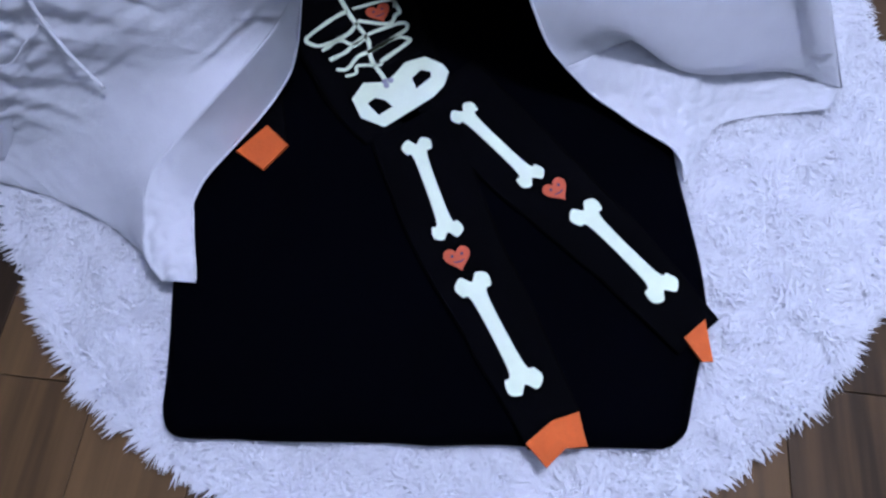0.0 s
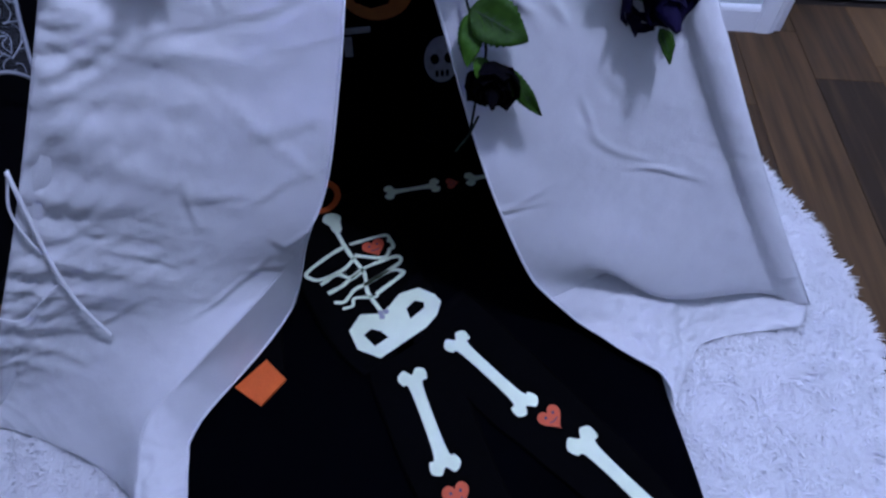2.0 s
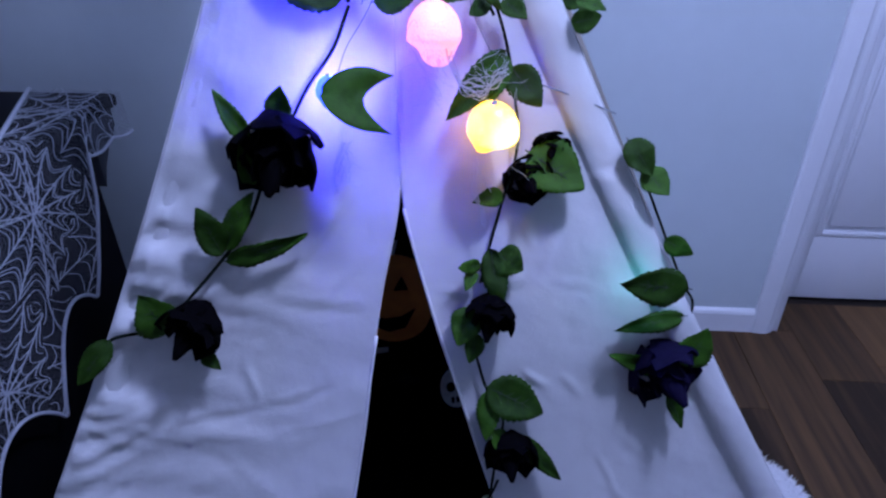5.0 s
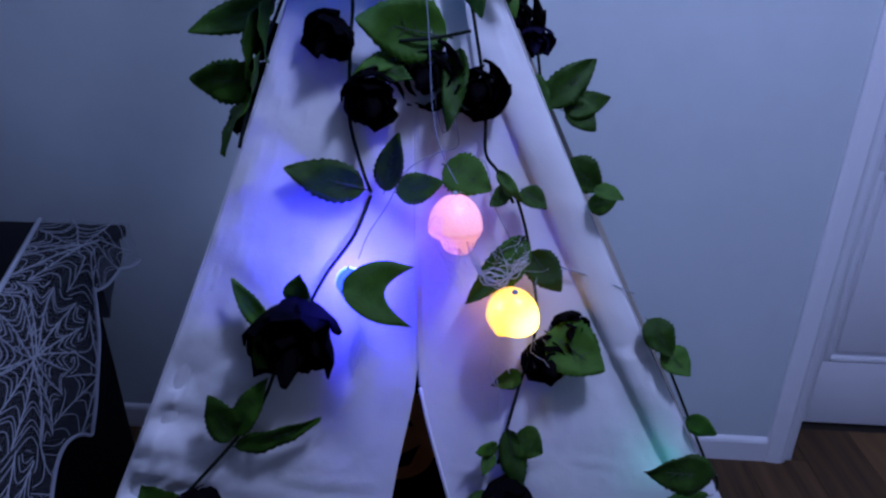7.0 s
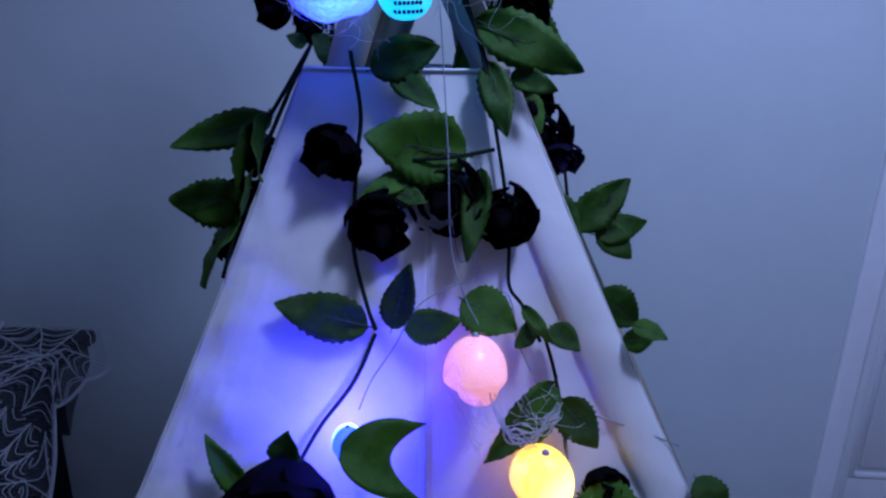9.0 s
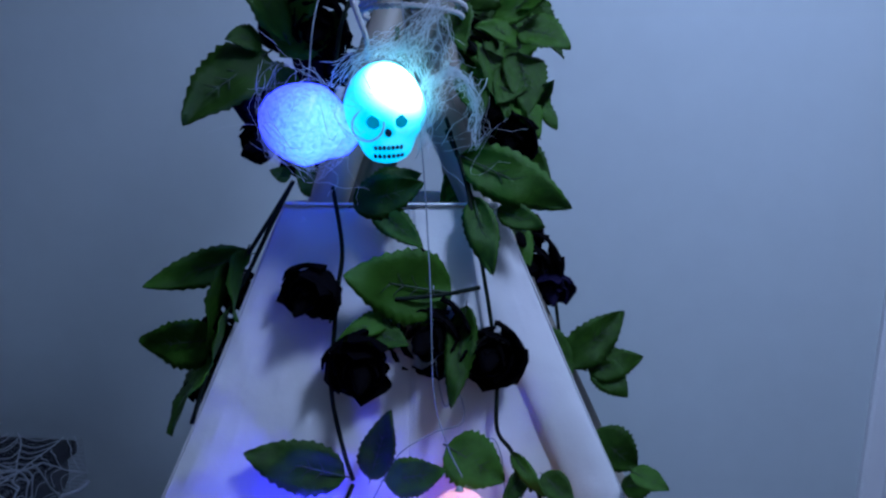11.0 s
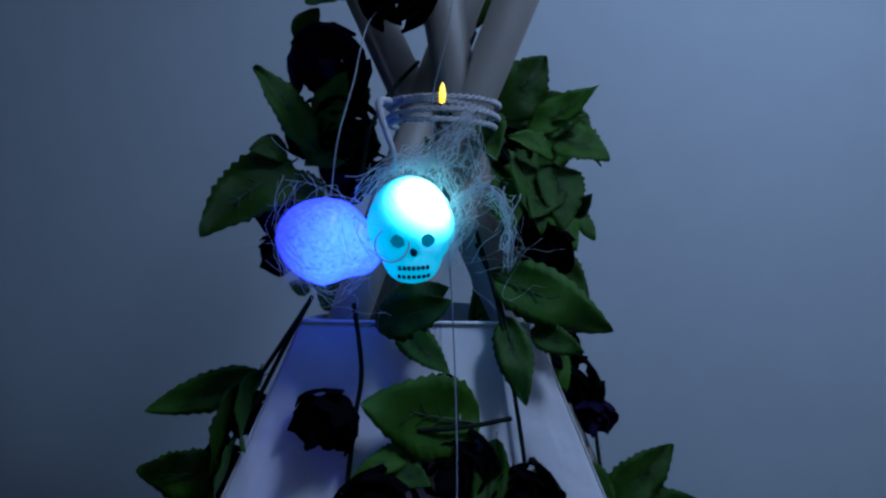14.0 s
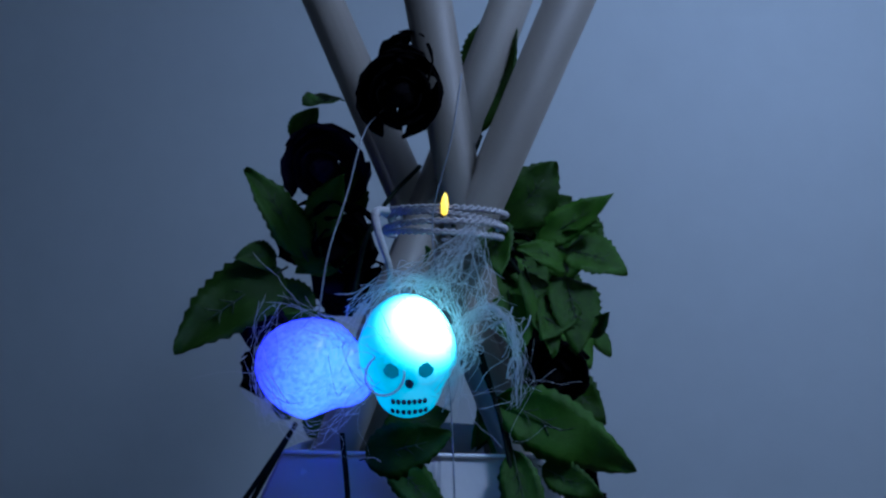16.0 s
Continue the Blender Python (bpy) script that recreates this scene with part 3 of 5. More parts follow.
long_pole(V((0.820, 0.950, 0.0)), V((0.028, 0.973, 1.591)))
long_pole(V((0.370, 1.570, 0.0)), V((0.0741, 0.9371, 1.6169)))
long_pole(V((-0.583, 1.558, 0.0)), V((0.1062, 0.9436, 1.5892)))
long_pole(V((-0.450, 0.800, 0.0)), V((0.092, 0.974, 1.689)))
# rope lashing at the crossing
turns = []
for k in range(5):
    z = 1.5425 + 0.0042 * k
    for strand in (0, math.pi):
        turns.append(tube([(0.072 + (0.045 + 0.003 * math.sin(k * 2) + 0.0013 * math.cos(a * 26 + strand)) * math.cos(a), 0.930 + 0.062 * math.sin(a), z + 0.003 * math.sin(a + k * 1.7) + 0.0013 * math.sin(a * 26 + strand)) for a in np.linspace(0, 2 * math.pi, 150)], 0.0014, 6, 320))
v, f = strands(turns)
obj("rope", mesh_of("rope", v, f, ROPE), tent, "twisted white cotton rope")
v, f = strands([tube([(0.036, 0.878, 1.554), (0.030, 0.868, 1.552), (0.033, 0.862, 1.540), (0.038, 0.862, 1.526), (0.043, 0.864, 1.512), (0.042, 0.870, 1.496)], 0.0034, 8, 30, 0.6)])
obj("rope", mesh_of("rope", v, f, ROPE), tent, "loose white rope end")
# cloth ties on the flap beside the pole
v, f = strands([
    tube([front(-0.398, 0.503, 0.013), front(-0.397, 0.431, 0.013), front(-0.394, 0.341, 0.013), front(-0.382, 0.27, 0.013), front(-0.356, 0.196, 0.013)], 0.0034, 6, 40),
    tube([front(-0.398, 0.503, 0.009), front(-0.418, 0.444, 0.009), front(-0.412, 0.393, 0.009), front(-0.399, 0.358, 0.009)], 0.0022, 6, 40),
    tube([front(-0.52, 0.27, 0.012), front(-0.47, 0.255, 0.018), front(-0.43, 0.285, 0.014), front(-0.40, 0.31, 0.012)], 0.0013, 6, 30),
])
obj("tie", mesh_of("tie", v, f, HEM), tent, "narrow white cloth tie")

# ---- pyjamas ----
pj = thing("pyjamas", "black one-piece pyjamas printed with pale skeleton bones, orange cuffs", "pyjamas")
PZ = 0.0615


def limb(name, pts, widths):
    """A flattened sleeve, leg or body of jersey."""
    p = spline([(x, y, 0) for x, y in pts], 26)
    w = np.interp(np.linspace(0, 1, 26), np.linspace(0, 1, len(widths)), widths)
    verts, faces, n = [], [], 14
    for i in range(26):
        d = Vector(p[min(i + 1, 25)] - p[max(i - 1, 0)]).normalized()
        s = Vector((-d.y, d.x, 0))
        for k in range(n):
            a = 2 * math.pi * k / n
            c = Vector(p[i]) + s * (w[i] * math.cos(a) * (1 + 0.05 * noise.noise((p[i][0] * 18, p[i][1] * 18, k * 0.2))))
            verts.append((c.x, c.y, PZ + 0.0022 + 0.0022 * math.sin(a)))
        if i:
            o = (i - 1) * n
            faces += [(o + k, o + (k + 1) % n, o + n + (k + 1) % n, o + n + k) for k in range(n)]
    faces += [tuple(range(n)), tuple(range(25 * n, 26 * n))]
    return obj(name, mesh_of(name, verts, faces, PYJAMA), pj)


limb("body", [(-0.085, 0.925), (-0.02, 0.79), (0.06, 0.655), (0.12, 0.58)], [0.09, 0.125, 0.115, 0.10])
limb("leg", [(0.10, 0.62), (0.20, 0.40), (0.32, 0.20), (0.405, 0.062)], [0.085, 0.075, 0.06, 0.048])
limb("leg", [(0.16, 0.66), (0.34, 0.50), (0.50, 0.36), (0.620, 0.238)], [0.085, 0.075, 0.06, 0.046])
limb("sleeve", [(-0.05, 0.88), (0.08, 0.965), (0.20, 1.005), (0.36, 1.07)], [0.065, 0.055, 0.05, 0.045])
limb("sleeve", [(-0.15, 0.86), (-0.19, 0.72), (-0.17, 0.60), (-0.135, 0.50)], [0.065, 0.055, 0.05, 0.043])
TOPZ = PZ + 0.0046


def print_on(name, bm, mat, label=""):
    return part(name, bm, mat, pj, label, False)


def bone(a, b, w, knob):
    """A long bone: slim shaft and two rounded knuckles at each end."""
    a, b = Vector(a), Vector(b)
    d = (b - a).normalized()
    s = Vector((-d.y, d.x))
    ends = []
    for c, dd in ((b, d), (a, -d)):
        ss = Vector((-dd.y, dd.x))
        ends.append([c - dd * knob * 1.3 - ss * w, c - dd * knob * 0.6 - ss * knob * 1.25, c + dd * knob * 0.35 - ss * knob * 1.35, c + dd * knob * 0.75 - ss * knob * 0.6,
                     c + dd * knob * 0.2, c + dd * knob * 0.85 + ss * knob * 0.65, c + dd * knob * 0.25 + ss * knob * 1.4, c - dd * knob * 0.6 + ss * knob * 1.15, c - dd * knob * 1.3 + ss * w])
    print_on("bone_print", plate(closed([tuple(v) for v in ends[0] + ends[1]], 6), TOPZ, 0.0012), BONE, "pale bone print")


def heart(x, y, r, turn):
    pts = []
    for k in range(28):
        t = 2 * math.pi * k / 28
        hx, hy = 0.95 * math.sin(t) ** 3, (0.81 * math.cos(t) - 0.31 * math.cos(2 * t) - 0.125 * math.cos(3 * t) - 0.06 * math.cos(4 * t))
        c, s = math.cos(turn), math.sin(turn)
        pts.append((x + r * (hx * c - hy * s), y + r * (hx * s + hy * c)))
    ob = print_on("heart_print", plate(pts, TOPZ, 0.0012), HEART, "orange heart print with a small face")
    c, s = math.cos(turn), math.sin(turn)
    for ex in (-0.35, 0.35):
        spot = [(x + r * ((ex + 0.11 * math.cos(a)) * c - (0.18 + 0.11 * math.sin(a)) * s), y + r * ((ex + 0.11 * math.cos(a)) * s + (0.18 + 0.11 * math.sin(a)) * c)) for a in np.linspace(0, 2 * math.pi, 10, endpoint=False)]
        part("eye", plate(spot, TOPZ + 0.0013, 0.0006), CORE, ob, smooth=False)
    arc = [(ex, -0.30 + 0.32 * ex * ex * 2) for ex in np.linspace(-0.36, 0.36, 9)]
    edge = arc + [(a, b - 0.09) for a, b in arc[::-1]]
    part("smile", plate([(x + r * (a * c - b * s), y + r * (a * s + b * c)) for a, b in edge], TOPZ + 0.0013, 0.0006), CORE, ob, smooth=False)


bone((0.135, 0.525), (0.206, 0.372), 0.0120, 0.0190)
bone((0.257, 0.283), (0.350, 0.136), 0.0132, 0.0215)
bone((0.210, 0.603), (0.338, 0.489), 0.0120, 0.0190)
bone((0.434, 0.432), (0.562, 0.311), 0.0132, 0.0215)
bone((0.037, 0.960), (0.136, 0.991), 0.0062, 0.0140)
bone((0.213, 1.016), (0.310, 1.050), 0.0062, 0.0140)
heart(0.383, 0.469, 0.024, 0.75)
heart(0.228, 0.326, 0.024, 0.42)
heart(0.025, 0.808, 0.025, 0.55)
heart(0.173, 1.000, 0.016, 1.9)
pelvis = [(0.006, 0.608), (0.021, 0.645), (0.059, 0.651), (0.074, 0.668), (0.091, 0.699), (0.127, 0.716), (0.161, 0.703), (0.174, 0.688), (0.169, 0.658), (0.152, 0.630), (0.073, 0.557), (0.028, 0.571)]
hole_a = [(0.035, 0.602), (0.047, 0.616), (0.066, 0.613), (0.082, 0.601), (0.059, 0.580)]
hole_b = [(0.108, 0.666), (0.122, 0.686), (0.140, 0.684), (0.143, 0.672), (0.119, 0.644)]
print_on("pelvis_print", plate(pelvis, TOPZ, 0.0012, (hole_a, hole_b)), BONE, "pale pelvis print")


def stroke(pts, w):
    """A brush stroke of print."""
    p = [Vector(q) for q in spline(pts, 5 * len(pts))]
    lo, hi = [], []
    for i, q in enumerate(p):
        d = (p[min(i + 1, len(p) - 1)] - p[max(i - 1, 0)]).normalized()
        s = Vector((-d.y, d.x)) * w * (1 + 0.35 * noise.noise((q.x * 60, q.y * 60, 1)))
        lo.append(q - s), hi.append(q + s)
    verts = [(v.x, v.y, TOPZ + dz) for dz in (0.0, 0.0013) for v in lo + hi]
    n = len(p)
    faces = [(2 * n + i, 2 * n + i + 1, 3 * n + i + 1, 3 * n + i) for i in range(n - 1)]
    faces += [(i, i + 1, 2 * n + i + 1, 2 * n + i) for i in range(n - 1)] + [(n + i, 3 * n + i, 3 * n + i + 1, n + i + 1) for i in range(n - 1)]
    obj("rib_print", mesh_of("rib_print", verts, faces, BONE, False), pj)


stroke([(-0.069, 0.855), (-0.026, 0.791), (0.014, 0.742), (0.028, 0.698), (0.061, 0.655)], 0.0042)
print_on("neck_print", plate(closed([(-0.094, 0.866), (-0.092, 0.884), (-0.074, 0.890), (-0.058, 0.882), (-0.056, 0.868), (-0.050, 0.848), (-0.056, 0.836), (-0.068, 0.842), (-0.078, 0.856)], 6), TOPZ, 0.0012), BONE, "pale neck bone print")
stroke([(-0.035, 0.805), (-0.062, 0.780), (-0.100, 0.733), (-0.090, 0.719), (-0.067, 0.719), (-0.027, 0.748), (-0.011, 0.779)], 0.0038)
stroke([(-0.067, 0.706), (-0.039, 0.733), (-0.012, 0.728), (0.008, 0.750), (0.041, 0.772), (0.075, 0.789), (0.084, 0.777), (0.065, 0.755), (0.024, 0.717)], 0.0038)
stroke([(-0.049, 0.687), (-0.024, 0.707), (-0.014, 0.721), (-0.003, 0.731), (0.012, 0.746)], 0.0038)
stroke([(-0.033, 0.668), (-0.013, 0.672), (0.002, 0.701), (0.024, 0.717), (0.065, 0.752), (0.089, 0.753), (0.088, 0.742), (0.045, 0.694)], 0.0038)
stroke([(-0.014, 0.655), (0.004, 0.664), (0.005, 0.681), (0.043, 0.687), (0.049, 0.694)], 0.003)
stroke([(-0.012, 0.783), (0.047, 0.783), (0.058, 0.805), (0.064, 0.815), (0.049, 0.841)], 0.0038)
stroke([(-0.027, 0.810), (0.043, 0.841), (0.054, 0.823)], 0.0032)


def cuff(outline, label="orange ribbed cuff"):
    print_on("cuff", plate(outline, PZ + 0.0008, 0.0062), ORANGE, label)


cuff([(0.358, 0.046), (0.395, 0.083), (0.435, 0.101), (0.442, 0.075), (0.450, 0.052), (0.418, 0.046), (0.391, 0.015), (0.376, 0.030)])
cuff([(0.595, 0.233), (0.629, 0.267), (0.634, 0.232), (0.639, 0.200), (0.622, 0.198)])
cuff([(-0.177, 0.478), (-0.134, 0.536), (-0.090, 0.501), (-0.123, 0.448)])
ringo = [(-0.108 + 0.040 * math.cos(a), 0.935 + 0.048 * math.sin(a)) for a in np.linspace(0, 2 * math.pi, 26, endpoint=False)]
ringi = [(-0.108 + 0.027 * math.cos(a), 0.935 + 0.034 * math.sin(a)) for a in np.linspace(0, 2 * math.pi, 26, endpoint=False)]
print_on("collar", plate(ringo, PZ + 0.001, 0.006, (ringi,)), ORANGE, "orange ribbed collar")
for dx, dy in ((0.0, 0.0), (0.010, 0.004), (0.004, -0.008)):
    spot = [(0.060 + dx + 0.0055 * math.cos(a), 0.652 + dy + 0.0055 * math.sin(a)) for a in np.linspace(0, 2 * math.pi, 10, endpoint=False)]
    print_on("bow", plate(spot, TOPZ + 0.0013, 0.0012), DIMPRINT, "small grey print")


# ---- cushions inside ----
def cushion(name, label, centre, w, h, d, turn, lean):
    """A soft pillow, thick in the middle and pinched at the corners."""
    ob = thing(name, label, "cushion")
    ob.matrix_basis = pose(*centre, lean, 0, turn)
    n = 22
    verts, faces = [], []
    for s in (-1, 1):
        for j in range(n):
            for i in range(n):
                u, v = 2 * i / (n - 1) - 1, 2 * j / (n - 1) - 1
                k = max(0.0, (1 - u**4) * (1 - v**4)) ** 0.55
                pin = 1 - 0.05 * (u * u + v * v) * (1 - 0.5 * abs(u * v))
                verts.append((u * w / 2 * pin, s * d / 2 * k + 0.006 * noise.noise((u * 3, v * 3, s)) * k, v * h / 2 * pin))
    for s in (0, 1):
        o = s * n * n
        faces += [(o + j * n + i, o + j * n + i + 1, o + (j + 1) * n + i + 1, o + (j + 1) * n + i) for j in range(n - 1) for i in range(n - 1)]
    obj("cover", mesh_of("cover", verts, faces, BED), ob)
    return ob


def on_cushion(c, name, outline, y, mat, label=""):
    bm = plate(outline, 0, 0.003)
    bmesh.ops.transform(bm, matrix=Matrix.Translation((0, y, 0)) @ pose(0, 0, 0, 90, 0, 0), verts=bm.verts)
    return part(name, bm, mat, c, label, False)


def disc(x, y, rx, ry, n=20, wob=0.0):
    return [(x + rx * (1 + wob * math.cos(6 * a)) * math.cos(a), y + ry * math.sin(a)) for a in np.linspace(0, 2 * math.pi, n, endpoint=False)]


big = cushion("cushion", "large black cushion printed with an orange pumpkin and grey bars", (0.0, 1.405, 0.345), 0.60, 0.60, 0.13, 8, -10)
pk = on_cushion(big, "pumpkin_print", disc(-0.035, 0.015, 0.10, 0.115, 36, 0.04), -0.066, PUMPKIN, "orange pumpkin print")
for pts in ([(-0.095, 0.04), (-0.055, 0.04), (-0.075, 0.075)], [(-0.035, 0.04), (0.0, 0.04), (-0.015, 0.075)], [(-0.10, -0.02), (-0.06, -0.035), (-0.02, -0.03), (0.015, -0.01), (-0.01, -0.06), (-0.05, -0.07), (-0.085, -0.055)]):
    on_cushion(big, "face_print", pts, -0.071, BED)
on_cushion(big, "stem_print", [(-0.06, 0.128), (-0.03, 0.128), (-0.02, 0.165), (-0.045, 0.16)], -0.066, DIMPRINT)
on_cushion(big, "bar_print", [(-0.165, -0.135), (-0.055, -0.125), (-0.055, -0.112), (-0.165, -0.118)], -0.0725, DIMPRINT, "grey printed bar")
on_cushion(big, "bar_print", [(-0.12, -0.185), (-0.10, -0.185), (-0.10, -0.136), (-0.12, -0.137)], -0.0725, DIMPRINT, "grey printed bar")
small = cushion("cushion", "dark cushion with grey skull prints", (0.21, 1.16, 0.215), 0.30, 0.30, 0.10, 14, -14)
for x, y, r in ((-0.080, 0.088, 0.036), (0.03, 0.06, 0.04)):
    on_cushion(small, "skull_print", disc(x, y, r, r * 1.35), -0.050, DIMPRINT, "grey skull print")
    for ex in (-0.4, 0.4):
        on_cushion(small, "eye_print", disc(x + ex * r, y + 0.1 * r, r * 0.26, r * 0.3, 10), -0.0535, BED)
    for k in (-1, 0, 1):
        on_cushion(small, "tooth_print", [(x + k * r * 0.3 - 0.003, y - r * 0.95), (x + k * r * 0.3 + 0.003, y - r * 0.95), (x + k * r * 0.3 + 0.003, y - r * 0.6), (x + k * r * 0.3 - 0.003, y - r * 0.6)], -0.0535, BED)

# ---- side cabinet ----
TOP = 0.82
cab = thing("side_cabinet", "low black cabinet against the wall", "cabinet")
part("body", box(-1.56, 0.66, 0.0, -0.705, 1.38, TOP - 0.03, 0.006), FURNITURE, cab)
part("top", box(-1.60, 0.62, TOP - 0.03, -0.665, 1.48, TOP, 0.01), FURNITURE, cab)
part("plinth", box(-1.58, 0.645, 0.0, -0.685, 1.39, 0.06, 0.004), FURNITURE, cab)
bm = bmesh.new()
prof = [(0, 0), (0.095, 0), (0.095, -0.035), (0.080, -0.055), (0.05, -0.075), (0.02, -0.11), (0, -0.15)]
lo = [bm.verts.new((-0.705, 1.36 + a, TOP - 0.031 + b)) for a, b in prof]
hi = [bm.verts.new((-0.675, 1.36 + a, TOP - 0.031 + b)) for a, b in prof]
bm.faces.new(lo), bm.faces.new(hi[::-1])
for i in range(len(lo)):
    bm.faces.new((lo[i], hi[i], hi[(i + 1) % len(lo)], lo[(i + 1) % len(lo)]))
part("bracket", bm, BRACKET, cab, "grey curved corner bracket", False)

# ---- lace runner ----
lace = thing("lace_cloth", "white spider-web lace cloth hanging over the cabinet's side", "lace cloth")


def drape(s, t):
    """From a place on the flat lace (s along the cabinet, t over its edge) to its place on the cabinet: on the top while t is under 0, then hanging."""
    ripple = 0.006 * noise.noise((s * 9, t * 7, 2.0))
    if t < 0:
        return Vector((-0.662 + t, s, TOP + 0.005 + abs(ripple) * 0.4))
    out = 0.006 + 0.012 * min(1, t * 6) + ripple + 0.005 * math.sin(s * 26 + t * 5)
    return Vector((-0.664 + out, s, TOP + 0.004 - t))


def hang(s):
    """How far the scalloped edge hangs at s."""
    if s > 1.30:
        return 0.085 + 0.012 * abs(math.sin((s - 1.30) * 30))
    if s > 1.17:
        k = (1.30 - s) / 0.13
        return 0.075 + 0.285 * k**0.8
    if s > 0.975:
        k = (1.17 - s) / 0.195
        return 0.36 + 0.16 * k - 0.10 * math.sin(math.pi * k) ** 0.8
    k = (0.975 - s) / 0.22
    return 0.52 + 0.02 * k - 0.10 * abs(math.sin(math.pi * k)) ** 0.8


def back(s):
    """How far the lace reaches onto the top at s."""
    return -(0.055 + 0.46 * max(-0.08, s - 1.14))


S0, S1 = 0.64, 1.475
ns, nt_ = 90, 56
verts, faces = [], []
for i in range(ns):
    s = S0 + (S1 - S0) * i / (ns - 1)
    for j in range(nt_):
        t = back(s) + (hang(s) - back(s)) * j / (nt_ - 1)
        verts.append(drape(s, t))
    if i:
        o = (i - 1) * nt_
        faces += [(o + j, o + j + 1, o + nt_ + j + 1, o + nt_ + j) for j in range(nt_ - 1)]
obj("netting", mesh_of("netting", verts, faces, NET), lace, "fine white netting")


WEBS = [(1.10, 0.115, 16, 11, 0.1), (0.88, 0.36, 14, 9, 0.4), (1.335, -0.02, 12, 8, 0.5), (0.83, 0.04, 14, 9, 0.3), (1.06, 0.43, 11, 6, 0.7), (1.235, 0.25, 11, 6, 0.2)]


def lace_line(pts, r, k):
    """A thread of web k, as far as the cloth reaches and no other web begins."""
    keep = []
    for s, t in pts:
        own = math.hypot(s - WEBS[k][0], t - WEBS[k][1])
        if S0 <= s <= S1 and back(s) <= t <= hang(s) and all(math.hypot(s - w[0], t - w[1]) >= own - 0.006 for w in WEBS):
            keep.append(drape(s, t) + Vector((0.0015 if t > 0 else 0, 0, 0.0015 if t <= 0 else 0)))
        elif len(keep) > 1:
            break
    return tube(keep, r, 4, 3 * len(keep)) if len(keep) > 1 else None


def web(k, radius=0.26):
    """One spider's web: spokes, and sagging threads between them."""
    cs, ct, spokes, rings, phase = WEBS[k]
    made = []
    wob = [0.24 * noise.noise((j * 3.7, k * 5.1, 0.5)) for j in range(spokes + 1)]
    wob[spokes] = wob[0]
    for j in range(spokes):
        a, b = (phase + 2 * math.pi * i / spokes + wob[i] for i in (j, j + 1))
        made.append(lace_line([(cs + q * radius * math.cos(a) + 0.006 * math.sin(q * 9 + j), ct + q * radius * math.sin(a)) for q in np.linspace(0, 1, 30)], 0.0014, k))
        for m in range(1, rings + 1):
            q = (m + 0.8 * noise.noise((j * 2.3, m * 1.9, k))) / rings
            arc = []
            for w in np.linspace(0, 1, 10):
                c = a + (b - a) * w
                sag = q * radius * (1 - 0.24 * 4 * w * (1 - w))
                arc.append((cs + sag * math.cos(c), ct + sag * math.sin(c)))
            made.append(lace_line(arc, 0.00095, k))
    v, f = strands([m for m in made if m])
    tagged(obj("web", mesh_of("web", v, f, LACE), lace, "thick woven web threads"), kind="stuff")


for k in range(len(WEBS)):
    web(k)
for pts, r in (([(s, hang(s) - 0.001) for s in np.linspace(S0, S1, 120)], 0.0042), ([(s, back(s) + 0.001) for s in np.linspace(S0, S1, 60)], 0.0055)):
    v, f = tube([drape(s, t) for s, t in pts], r, 5, len(pts) * 2)
    obj("border", mesh_of("border", v, f, LACE), lace, "corded white border")


# ---- rose garlands ----
def leaf_mesh(name, seed):
    """A cloth leaf, 1 long: toothed rim, fold along the midrib, curled tip."""
    r = random.Random(seed)
    n, m = 22, 3
    verts, faces = [], []
    curl, cup, twist = r.uniform(-0.12, 0.28), r.uniform(0.10, 0.30), r.uniform(-0.25, 0.25)
    for i in range(n + 1):
        u = i / n
        w = 0.5 * (math.sin(math.pi * u**0.8) ** 0.75) * (1 - 0.25 * u) * (1.0 + (0.06 if i % 2 else -0.05) * r.uniform(0.4, 1.4)) if 0 < i < n else 0.006
        for k in range(-m, m + 1):
            v = k / m
            z = -curl * (u - 0.2) ** 2 + cup * abs(v) * w * 0.7 + 0.03 * math.sin(6 * u + 2 * v + seed) + 0.02 * abs(v) * math.sin(17 * u + seed * 2 + 3 * (v > 0)) + twist * v * w * u
            verts.append((v * w, u, z))
    row_n = 2 * m + 1
    for i in range(n):
        for k in range(2 * m):
            o = i * row_n + k
            faces.append((o, o + 1, o + row_n + 1, o + row_n))
    top = len(verts)
    verts += [(x, y, z - 0.012) for x, y, z in verts]
    faces += [tuple(q + top for q in f[::-1]) for f in faces]
    rim = [i * row_n for i in range(n + 1)] + [i * row_n + row_n - 1 for i in range(n, -1, -1)]
    faces += [(rim[i], rim[(i + 1) % len(rim)], rim[(i + 1) % len(rim)] + top, rim[i] + top) for i in range(len(rim))]
    return mesh_of(name, verts, faces, LEAF)


LEAVES = [leaf_mesh("leaf", k) for k in range(9)]


def vein_mesh():
    """The dark moulded rib with side ribs under a leaf's face."""
    lines = [tube([(0, -0.06, 0.0), (0, 0.4, 0.012), (0.01, 0.72, 0.0)], 0.014, 5, 8, 0.4)]
    for k, y in enumerate((0.2, 0.33, 0.46, 0.58)):
        for s in (-1, 1):
            lines.append(tube([(0, y, 0.012), (s * 0.07, y + 0.05, 0.02), (s * 0.13, y + 0.08, 0.032)], 0.008, 4, 5, 0.4))
    return mesh_of("vein", *strands(lines), VEIN)


VEINS = vein_mesh()


